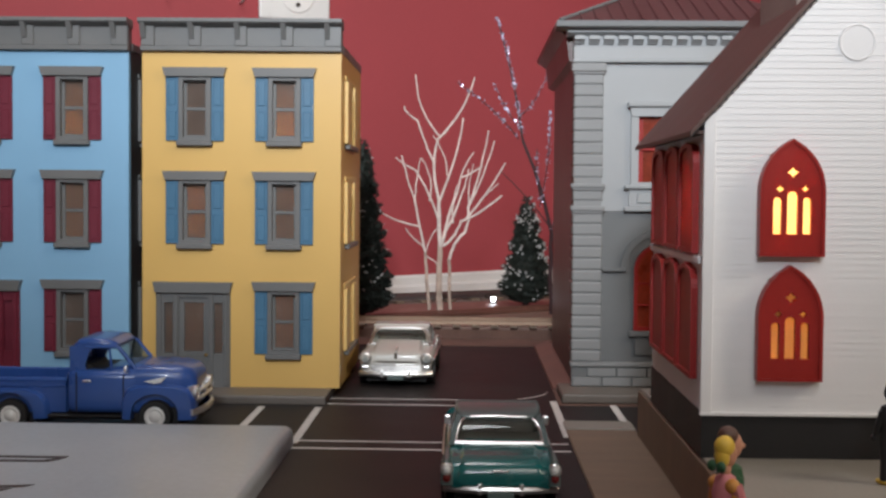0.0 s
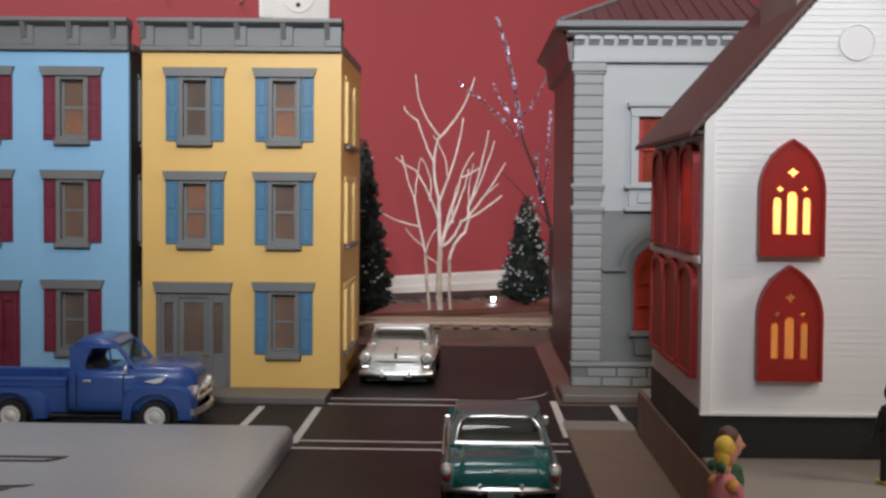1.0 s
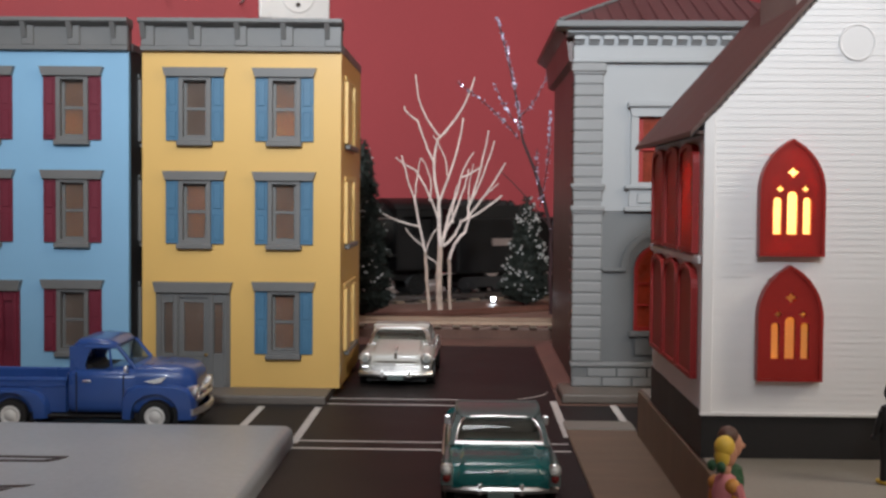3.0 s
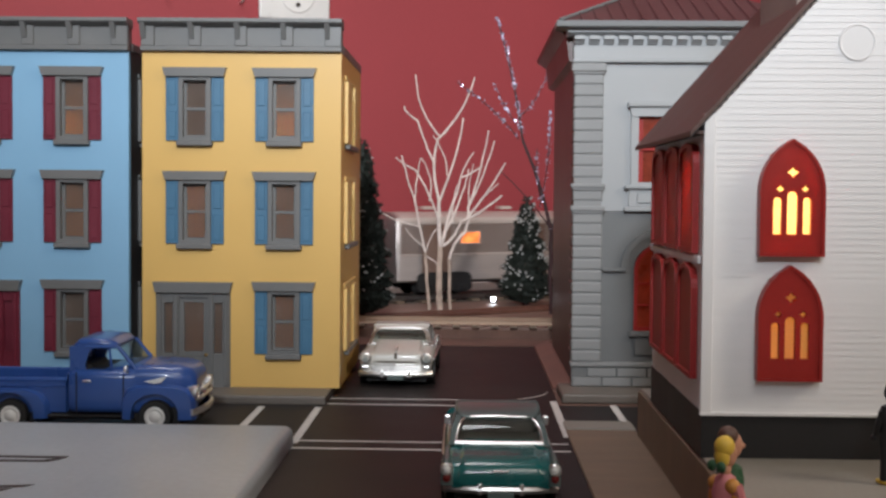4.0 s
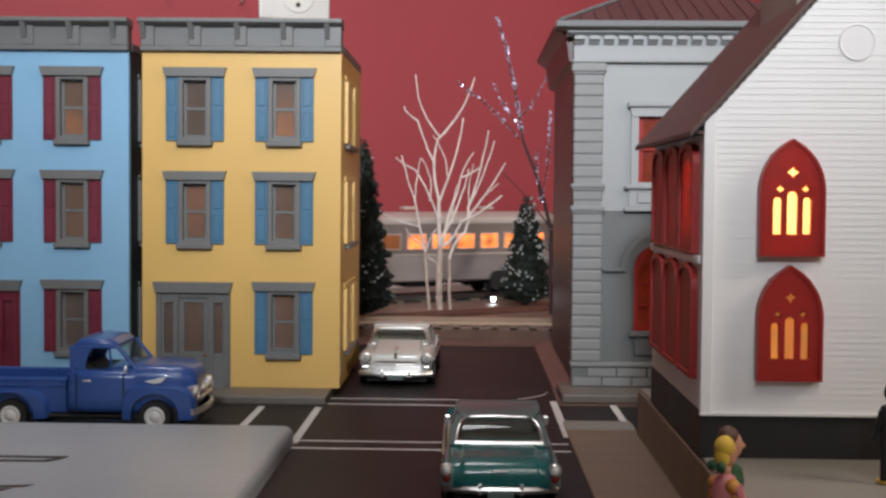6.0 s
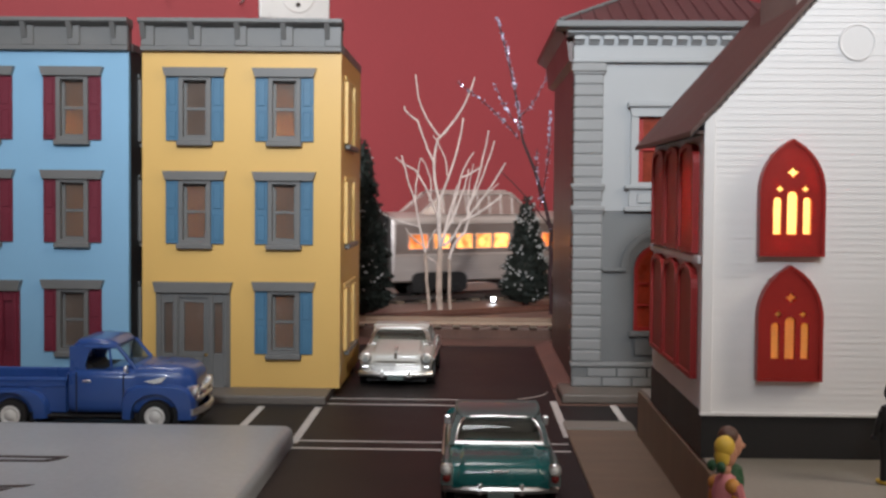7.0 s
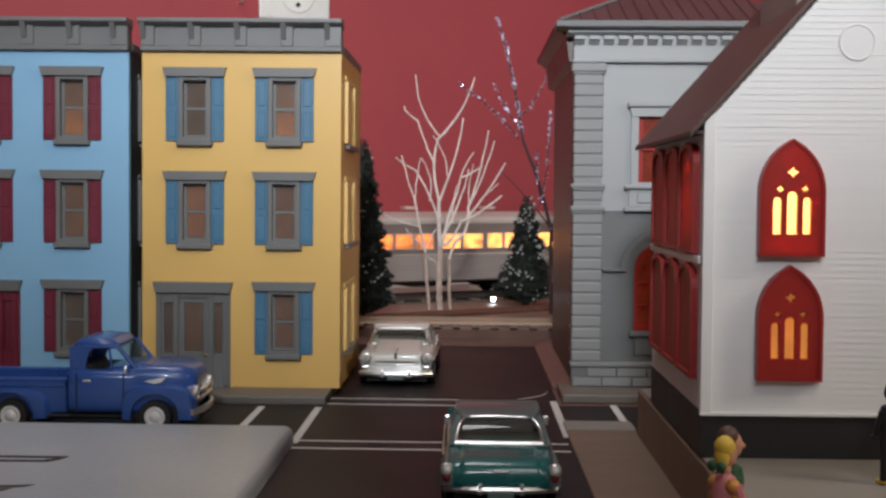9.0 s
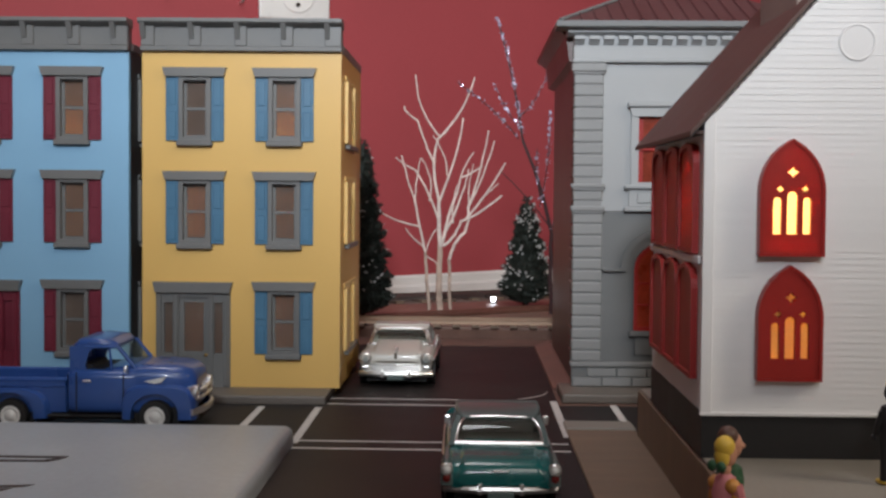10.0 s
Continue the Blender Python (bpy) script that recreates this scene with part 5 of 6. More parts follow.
def tinsel_tree():
    rnd = random.Random(21)
    t = thing("tinsel_twig", 7.75, 88.8, 0.95)
    tagged(t, "thin dark twig wound with silvery violet tinsel flecks", "twig")
    sticks = []

    def st(*a):
        bm = limb(B(), *a)
        sticks.append(a)
        return part("stem", bm, TWIG_DARK, t, smooth=True)
    st(0.0, 0.0, -0.1, 7.6, 0.05, 0.2, 0.19)
    st(-0.1, 7.6, -2.9, 16.2, -0.25, 0.19, 0.14)
    st(-2.9, 16.2, -5.4, 27.6, -0.3, 0.12, 0.07)
    st(-3.2, 16.3, -9.0, 21.5, -0.3, 0.07, 0.04)
    st(-2.95, 17.0, -5.6, 21.5, 0.2, 0.05, 0.03)
    st(-3.1, 18.4, -0.6, 22.4, -0.3, 0.06, 0.04)
    st(-1.1, 10.5, -1.5, 15.4, 0.2, 0.06, 0.04)
    st(-0.2, 7.8, 0.25, 12.0, -0.5, 0.07, 0.04)
    st(-1.2, 10.0, -0.4, 19.0, -0.3, 0.05, 0.03)
    st(-0.3, 8.2, -5.0, 13.4, -0.2, 0.07, 0.04)
    verts, faces = [], []
    for a in sticks[2:9]:
        n = int(13 * math.hypot(a[2] - a[0], a[3] - a[1]) * (0.6 if a is not sticks[2] else 1))
        d = Vector((a[2] - a[0], 0, a[3] - a[1]))
        side = Vector((-d.z, 0, d.x)).normalized()
        for k in range(n):
            q = rnd.random() ** 0.8
            p = Vector((a[0], 0, a[1])) + d * q + side * (a[4] * 4 * q * (1 - q)) + Vector((rnd.uniform(-0.16, 0.16), rnd.uniform(-0.3, 0.1), rnd.uniform(-0.12, 0.12)))
            s = rnd.uniform(0.07, 0.2)
            i = len(verts)
            for _ in range(4):
                verts.append(p + Vector((rnd.uniform(-1, 1), rnd.uniform(-1, 1), rnd.uniform(-1.2, 1.2))) * s)
            faces.extend([(i, i + 1, i + 2), (i, i + 2, i + 3), (i, i + 3, i + 1), (i + 1, i + 3, i + 2)])
    me = bpy.data.meshes.new("tinsel")
    me.from_pydata([v * CM for v in verts], [], faces)
    me.materials.append(TINSEL)
    ob = new("tinsel", me)
    ob.parent = t
    tagged(ob, "", "", "", "stuff")


tinsel_tree()


# ---- back of the layout ----
GR = 0.4                                   # slight climb of the railway
P0 = Vector((-3.9, 103.0 * K, 1.3))            # rail top, placed near the middle of the camera's view
US = 1.047                                 # length along the rails for one unit of train plan
SPEED = 21.92 * US                               # centimetres a second
AXIS = Vector((CT, ST, math.tan(radians(GR))))


def rail_pose(u, t):
    p = P0 + AXIS * (u - SPEED * t)
    return pose(p.x * CM, p.y * CM, p.z * CM, 0, -GR, TH)


def back_board():
    bm = B()
    prism(bm, [(-34, 79.3 * K), (40, 79.3 * K), (40, on_wall(40) - 27), (-34, on_wall(-34) - 27)], -0.05, 0.95, "z")
    structure("back_board", bm, surf("stained_deck", (0.21, 0.135, 0.105), 0.4, 0.45, 20, 0.25, stretch=(1, 7, 1)), "brown stained wooden deck behind the street", own=True)
    structure("deck_edge", box(B(), -34, 40, 79.0, 79.28, -0.05, 0.8, 0.05), BROWN_SOIL, "rough brown edge of the deck")
    tr = thing("front_track", 0, 80.2, 0.95)
    tagged(tr, "model track with tan rails on dark sleepers", "track")
    for y in (-0.9, 1.4):
        part("rail", prism(B(), [(y - 0.18, 0.22), (y + 0.18, 0.22), (y + 0.08, 0.3), (y + 0.08, 0.5), (y + 0.14, 0.6), (y - 0.14, 0.6), (y - 0.08, 0.5), (y - 0.08, 0.3)], -34, 40, "x"), WOOD_TAN, tr)
    sl = mesh_of(box(B(), -0.32, 0.32, -1.7, 2.1, 0.0, 0.22, 0.03), BROWN_BOARD)
    for k in range(46):
        part("sleeper", sl, None, tr, at=(-33 + k * 1.6, 0, 0))
    # siding that slants away towards the wall
    sd = thing("siding_track", 0, 88.2, 0.95, 36)
    tagged(sd, "dark red brown wooden siding strip slanting across the deck", "track")
    for y in (-1.2, 0.0, 1.3):
        part("rail", box(B(), -12.5, 17.5, y - 0.3, y + 0.3, 0.0, 0.3, 0.06), WOOD_RED, sd)
    # main line on a raised bed
    bed = B()
    t = bmesh.new()
    prism(t, [(-4.4, -3.5), (4.4, -3.5), (4.0, -0.75), (-4.0, -0.75)], -205, 225, "x")
    merge(bed, t)
    ob = structure("track_bed", bed, surf("track_bed_grey", (0.2, 0.155, 0.13), 0.8, 0.25, 40, 0.4), "grey brown track bed of the railway", own=True)
    ob.matrix_basis = pose(P0.x * CM, P0.y * CM, P0.z * CM, 0, -GR, TH)
    ml = new("main_track")
    ml.matrix_basis = pose(P0.x * CM, P0.y * CM, P0.z * CM, 0, -GR, TH)
    tagged(ml, "three rail model railway track on dark sleepers", "track")
    for y in (-1.6, 0.0, 1.6):
        part("rail", prism(B(), [(y - 0.16, -0.52), (y + 0.16, -0.52), (y + 0.06, -0.44), (y + 0.06, -0.12), (y + 0.12, 0), (y - 0.12, 0), (y - 0.06, -0.12), (y - 0.06, -0.44)], -205, 225, "x"), LOCO_STEEL, ml)
    sl = mesh_of(box(B(), -0.5, 0.5, -2.6, 2.6, -0.74, -0.5, 0.04), BROWN_BOARD)
    for k in range(143):
        part("sleeper", sl, None, ml, at=(-203 + k * 3.0, 0, 0))
    # small bright lamp beside the line
    lp = thing("track_lamp", 2.55, 97.6, 0.95)
    tagged(lp, "tiny white glowing lamp beside the track", "lamp")
    part("post", lathe(B(), [(0.3, 0), (0.3, 0.15), (0.12, 0.16), (0.12, 0.18), (0.3, 0.2)], 14), UNDER_BLACK, lp)
    part("lens", lathe(B(), [(0.17, 0.2), (0.22, 0.28), (0.24, 0.4), (0.17, 0.55), (0, 0.62)], 16), LED_ON, lp, smooth=True)


back_board()


def outlet():
    m = Matrix.Translation(WALLP * CM) @ Matrix.Rotation(radians(TH), 4, "Z")
    t = new("wall_socket")
    t.matrix_basis = m @ pose(-0.2225 * 1.047, 0, 0.3735)
    tagged(t, "white plastic wall socket plate on the red wall", "socket")
    part("plate", box(B(), -4.3, 4.3, -0.55, 0, -5.4, 7.6, 0.3, 3), PLATE_WHITE, t, smooth=True)
    part("face", lathe(B(), [(0, 0.1), (1.9, 0.1), (2.1, 0.0), (2.1, -0.1)], 28, Matrix.Translation((0.3, -0.56, -2.5)) @ Matrix.Rotation(math.pi / 2, 4, "X")), PLATE_WHITE, t)
    part("slot", lathe(B(), [(0, 0.14), (0.28, 0.14), (0.28, 0)], 14, Matrix.Translation((0.3, -0.56, -3.6)) @ Matrix.Rotation(math.pi / 2, 4, "X")), DARK_MARK, t)
    for x in (-38.2, -29.8):
        h = new("wall_hook")
        h.matrix_basis = m @ pose(x * CM, 0, 0.335)
        tagged(h, "small silvery hook on the red wall", "hook")
        part("bend", bar(B(), [(0, 0, 0), (0.1, -0.6, 0.1), (0.35, -0.9, 0.6), (0.1, -0.9, 1.1)], 0.13), CHROME, h)


outlet()


# ---- little figures ----
def blob(bm, x, y, z, rx, ry, rz, mi):
    t = bmesh.new()
    bmesh.ops.create_icosphere(t, subdivisions=3, radius=1)
    return merge(bm, t, Matrix.Translation((x, y, z)) @ Matrix.Diagonal((rx, ry, rz, 1)), mi)


def figure(name, x, y, z, rz, mats, label, tall=4.5, dress=False, bow=False):
    s = tall / 4.5
    bm = B()
    # materials: 0 clothes, 1 skin, 2 hair, 3 accent
    if dress:
        lathe(bm, [(0.7, 0), (0.66, 0.5), (0.44, 1.6), (0.3, 2.2), (0.36, 2.9), (0.26, 3.3), (0.14, 3.4)], 18, None, 0)
    else:
        for q in (-0.2, 0.2):
            lathe(bm, [(0.2, 0.2), (0.2, 1.2), (0.24, 2.1)], 12, Matrix.Translation((q, 0, 0)), 0)
            blob(bm, q, -0.15, 0.12, 0.2, 0.36, 0.13, 3)
        lathe(bm, [(0.4, 1.9), (0.44, 2.4), (0.52, 3.0), (0.42, 3.35), (0.14, 3.45)], 16, Matrix.Diagonal((1, 0.7, 1, 1)), 0)
    for q in (-1, 1):
        tube(bm, [(q * 0.36, 0, 3.15), (q * 0.5, -0.1, 2.6), (q * 0.4, -0.36, 2.1)], [0.17, 0.15, 0.12], 8, 0)
        blob(bm, q * 0.48, -0.44, 1.95, 0.13, 0.13, 0.15, 1)
    blob(bm, 0, 0, 3.5, 0.14, 0.14, 0.2, 1)
    blob(bm, 0, -0.06, 3.9, 0.23, 0.26, 0.36, 1)
    blob(bm, 0, -0.32, 3.88, 0.06, 0.08, 0.08, 1)
    blob(bm, 0, 0.06, 4.1, 0.26, 0.28, 0.3, 2)
    if dress:
        blob(bm, 0, 0.14, 3.86, 0.21, 0.2, 0.32, 2)
    if bow:
        blob(bm, -0.16, 0.34, 3.62, 0.15, 0.1, 0.15, 3)
        blob(bm, 0.16, 0.34, 3.62, 0.15, 0.1, 0.15, 3)
        for q in (-0.3, 0.3):
            blob(bm, q, 0.06, 3.12, 0.2, 0.2, 0.2, 4)
            blob(bm, q * 1.3, -0.02, 2.75, 0.15, 0.17, 0.3, 4)
    for v in bm.verts:
        v.co *= s
    ob = part(name, bm, mats, None, smooth=True)
    ob.matrix_basis = pose(x * CM, y * K * CM, z * CM, 0, 0, rz)
    return tagged(ob, label, "figurine", "painted figurines")


figure("figurine", 7.86, 28.3, 0.12, 95, [GREEN, SKIN, HAIR_B, DOLL_BLACK], "painted figurine with brown hair in dark green", 5.2)
figure("figurine", 7.58, 27.7, 0.12, 125, [PINK, SKIN, HAIR_Y, GREEN, DOLL_ORANGE], "painted figurine with yellow hair and pink dress", 5.06, True, True)
figure("figurine", 14.05, 31.6, 2.5, 200, [DOLL_BLACK, DOLL_BLACK, DOLL_BLACK, HAIR_Y], "small black figurine standing before the church", 3.55)


# ---- the train: each vehicle's own x runs along the rails, its nose towards -x ----
TRAIN = []


def vehicle(name, u0, u1, label):
    ob = new(name)
    u0, u1 = u0 * US, u1 * US
    uc = (u0 + u1) / 2
    ob.matrix_basis = rail_pose(uc, 0)
    tagged(ob, label, "train", "passenger train")
    TRAIN.append((ob, uc))
    return ob, (u1 - u0) / 2


SPIN = []                                   # wheel sets: object, x, z, radius


def wheel_set(parent, x, r, mat=None, spokes=0):
    bm = B()
    for s in (-1, 1):
        m = Matrix.Translation((0, s * 1.75, 0)) @ Matrix.Rotation(-math.pi / 2 * s, 4, "X")
        if spokes:
            lathe(bm, [(r * 0.8, -0.2), (r * 1.0, -0.25), (r, 0.2), (r * 0.8, 0.2), (r * 0.8, -0.2)], 28, m)
            lathe(bm, [(0, -0.22), (r * 0.9, -0.22), (r * 0.9, -0.16), (0, -0.16)], 24, m)
            lathe(bm, [(0, -0.2), (r * 0.24, -0.2), (r * 0.24, 0.26), (0, 0.26)], 14, m)
            for k in range(spokes):
                t = bmesh.new()
                box(t, -r * 0.05, r * 0.05, r * 0.2, r * 0.83, -0.1, 0.1)
                merge(bm, t, m @ Matrix.Rotation(2 * math.pi * k / spokes, 4, "Z"))
            t = bmesh.new()
            box(t, -r * 0.45, r * 0.45, r * 0.45, r * 0.83, -0.12, 0.14)
            merge(bm, t, m)
        else:
            lathe(bm, [(0, -0.2), (r * 1.1, -0.25), (r * 1.1, -0.15), (r, -0.1), (r, 0.22), (r * 0.75, 0.22), (r * 0.7, 0.1), (r * 0.3, 0.1), (r * 0.25, 0.26), (0, 0.26)], 22, m)
    lathe(bm, [(0.2, -1.7), (0.2, 1.7)], 10, Matrix.Rotation(math.pi / 2, 4, "X"))
    ob = part("wheel_set", bm, mat or UNDER_BLACK, parent, at=(x, 0, r), smooth=True)
    SPIN.append((ob, x, r))
    return ob


def bogie(parent, x, tall=False):
    b = part("bogie", box(B(), -1.0, 1.0, -2.1, 2.1, 1.15, 1.65, 0.1), UNDER_BLACK, parent, at=(x, 0, 0))
    for s in (-1, 1):
        out = 3.52 if tall else 2.3
        top = 2.55 if tall else 1.85
        bm = prism(B(), [(-3.2, 0.75), (-2.6, 0.45), (-1.3, 0.4), (-0.8, 0.75), (0.8, 0.75), (1.3, 0.4), (2.6, 0.45), (3.2, 0.75), (3.2, top - 0.55), (2.9, top - 0.15), (2.4, top), (-2.4, top), (-2.9, top - 0.15), (-3.2, top - 0.55)], s * out - 0.16, s * out + 0.16)
        part("side_frame", bm, UNDER_BLACK, b)
        for q in (-1.95, 1.95):
            part("journal_box", box(B(), q - 0.4, q + 0.4, s * (out + 0.2) - 0.2, s * (out + 0.2) + 0.2, 0.6, 1.25, 0.08), UNDER_BLACK, b)
    for q in (-1.95, 1.95):
        wheel_set(parent, x + q, 0.85)


def coach_ring(x, k=1.0, top=8.85):
    hw = 3.4 * k
    pts = [(x, -hw * 0.9, 1.5), (x, -hw, 1.7), (x, -hw, 7.75)]
    for j in range(1, 10):
        a = math.pi * j / 10
        pts.append((x, -hw * math.cos(a), 7.75 + (top - 7.75) * math.sin(a) ** 0.7))
    return pts + [(x, hw, 7.75), (x, hw, 1.7), (x, hw * 0.9, 1.5)]


def coach(u0, u1, label, windows, tail=False, dome=None, doors=(), blank=False):
    """windows: (u, width, bottom, top, material)"""
    c, h = vehicle("passenger_car", u0, u1, label)
    uc = (u0 + u1) / 2 * US
    windows = [(u * US, w * US, z0, z1, mt) for u, w, z0, z1, mt in windows]
    doors = [(u * US, w) for u, w in doors]
    dome = dome and (dome[0] * US, dome[1] * US)
    xs = [(-h, 0.96), (-h + 0.3, 1.0), (h - 0.3, 1.0), (h, 0.96)]
    if tail:
        xs = [(-h, 0.96), (-h + 0.3, 1.0)] + [(h - 1.6 + 1.6 * math.sin(a), math.cos(a) ** 0.45) for a in [k * math.pi / 16 for k in range(8)]] + [(h, 0.12)]
    body = part("body", loft(B(), [coach_ring(x, k) for x, k in xs]), SILVER, c, smooth=True)
    e = h - 1.5 if tail else h - 0.35
    for s in (-1, 1):
        part("window_band", box(B(), -h + 0.35, e, s * 3.43 - 0.04, s * 3.43 + 0.04, 4.5, 7.6), COACH_GREY, body)
        part("letter_board", box(B(), -h + 0.35, e, s * 3.46 - 0.06, s * 3.46 + 0.06, 7.62, 8.0, 0.03), SILVER_ROOF, body)
        part("belt_rail", box(B(), -h + 0.35, e, s * 3.47 - 0.06, s * 3.47 + 0.06, 4.3, 4.5, 0.03), SILVER_ROOF, body)
        for k in range(7):
            part("flute", bar(B(), [(-h + 0.4, s * 3.36, 1.95 + k * 0.34), (e, s * 3.36, 1.95 + k * 0.34)], 0.075, 6), SILVER, body)
    # roof skin and vents
    rr = [[(x, p[1] * 1.012, p[2] + 0.03) for p in coach_ring(x, 1.0)[2:13]] for x in (-h + 0.3, e)]
    bm = loft(B(), rr, cap=False, closed=False)
    part("roof", bm, SILVER_ROOF, body, smooth=True)
    for k in range(3):
        x = -h + 5 + k * 9.5
        if not (dome and dome[0] - 1 < x + uc < dome[1] + 1):
            part("roof_vent", box(B(), x - 0.7, x + 0.7, -0.6, 0.6, 9.1, 9.45, 0.12, 2), SILVER_ROOF, body)
    for s in (-1, 1):
        for u, w, z0, z1, mt in windows:
            x = u - uc
            f = part("window", holed(B(), x - w / 2 - 0.12, x + w / 2 + 0.12, z0 - 0.12, z1 + 0.12, s * 3.5 - 0.06, s * 3.5 + 0.06, [(x - w / 2, x + w / 2, z0, z1)]), SILVER_ROOF, c)
            part("pane", box(B(), x - w / 2, x + w / 2, s * 3.49 - 0.03, s * 3.49 + 0.03, z0, z1), mt, f)
        for u, w in doors:
            x = u - uc
            d = part("door", box(B(), x - w / 2, x + w / 2, s * 3.5 - 0.06, s * 3.5 + 0.06, 1.7, 7.55, 0.04), COACH_REFLECTION, c)
            part("grab_rail", bar(B(), [(x - w / 2 - 0.3, s * 3.62, 2.4), (x - w / 2 - 0.3, s * 3.62, 5.6)], 0.06), LOCO_STEEL, d)
    for x in (-h + 5.4, h - 5.4):
        bogie(c, x, True)
    part("underframe", box(B(), -h + 0.6, h - (2 if tail else 0.6), -1.2, 1.2, 1.2, 1.52), UNDER_BLACK, c)
    part("battery_box", box(B(), -2.4, 2.0, -2.2, 2.2, 0.95, 1.5, 0.1), UNDER_BLACK, c)
    if not tail:
        part("gangway", box(B(), h - 0.05, h + 2.75, -2.6, 2.6, 1.3, 8.7, 0.15), UNDER_BLACK, c, "black bellows between the cars")
    else:
        part("tail_lamp", lathe(B(), [(0.3, 0), (0.25, 0.15), (0, 0.22)], 14, Matrix.Translation((h - 0.05, 0, 8.0)) @ Matrix.Rotation(math.pi / 2, 4, "Y")), LAMP_RED, c, "red tail lamp")
    if dome:
        a, b = dome[0] - uc, dome[1] - uc
        dm = part("dome_glass", loft(B(), [[(x, y * k, z) for y, z in ((-2.9, 8.6), (-2.5, 8.6 + 2.2 * q), (-1.2, 8.7 + 2.4 * q), (1.2, 8.7 + 2.4 * q), (2.5, 8.6 + 2.2 * q), (2.9, 8.6))] for x, k, q in ((a, 0.9, 0.05), (a + 2.6, 1, 1), (b - 2.6, 1, 1), (b, 0.9, 0.05))]), surf("dome_pale_glass", (0.33, 0.22, 0.19), 0.12, 0.1, 40, 0), c, "vista dome of tinted panes")
        for s in (-1, 1):
            part("dome_rail", bar(B(), [(a, s * 2.6, 8.7), (a + 2.6, s * 2.55, 10.85), (b - 2.6, s * 2.55, 10.85), (b, s * 2.6, 8.7)], 0.14), SILVER_ROOF, dm)
            part("dome_rail", bar(B(), [(a + 2.6, s * 1.3, 11.1), (b - 2.6, s * 1.3, 11.1)], 0.12), SILVER_ROOF, dm)
            n = 6
            for k in range(n + 1):
                x = a + 2.6 + (b - a - 5.2) * k / n
                part("dome_rib", bar(B(), [(x, s * 2.95, 8.6), (x, s * 2.58, 10.85), (x, s * 1.3, 11.12), (x, 0, 11.15)], 0.11), SILVER_ROOF, dm)
    return c


W0, W1 = 5.06, 6.55
coach(82.2, 112.0, "silver fluted baggage car with two small lit windows", [(90.3, 2.1, 5.6, 6.75, WIN_MID), (103.8, 2.1, 5.6, 6.75, WIN_MID)], doors=((86.5, 3.4), (97.5, 3.4)))
coach(114.8, 144.7, "silver fluted passenger car with dim windows", [(119.2, 0.7, 5.3, 6.6, WIN_DIM)] + [(122.6 + 2.75 * k, 1.9, W0, W1, WIN_DIM if k < 2 else WIN_MID) for k in range(8)], doors=((117.2, 1.6),))
coach(147.4, 178.0, "silver fluted vista dome car with bright windows",
      [(150.2, 2.0, W0, W1, WIN_MID)] + [(u, 1.7, W0, W1, WIN_HOT) for u in (152.8, 155.4, 157.6, 159.7)] + [(u, 1.6, W0, W1, WIN_MID) for u in (162.6, 165.4)] + [(169.6, 2.3, W0, W1, WIN_MID), (172.2, 2.3, W0, W1, WIN_HOT), (177.0, 1.5, 5.6, 7.3, WIN_MID)], dome=(150.8, 163.8), doors=((175.0, 1.8),))
coach(180.7, 211.4, "silver fluted rounded observation car with bright windows",
      [(182.6, 1.6, 5.6, 7.3, WIN_HOT)] + [(u, 1.5, W0, W1, WIN_MID) for u in (185.0, 187.6)] + [(u, 1.8, W0, W1, WIN_MID) for u in (190.3, 192.5, 194.7)] + [(u, w, W0, W1, WIN_HOT) for u, w in ((197.7, 2.0), (200.2, 2.1), (202.75, 1.6), (205.3, 2.6), (208.6, 2.5))], tail=True)


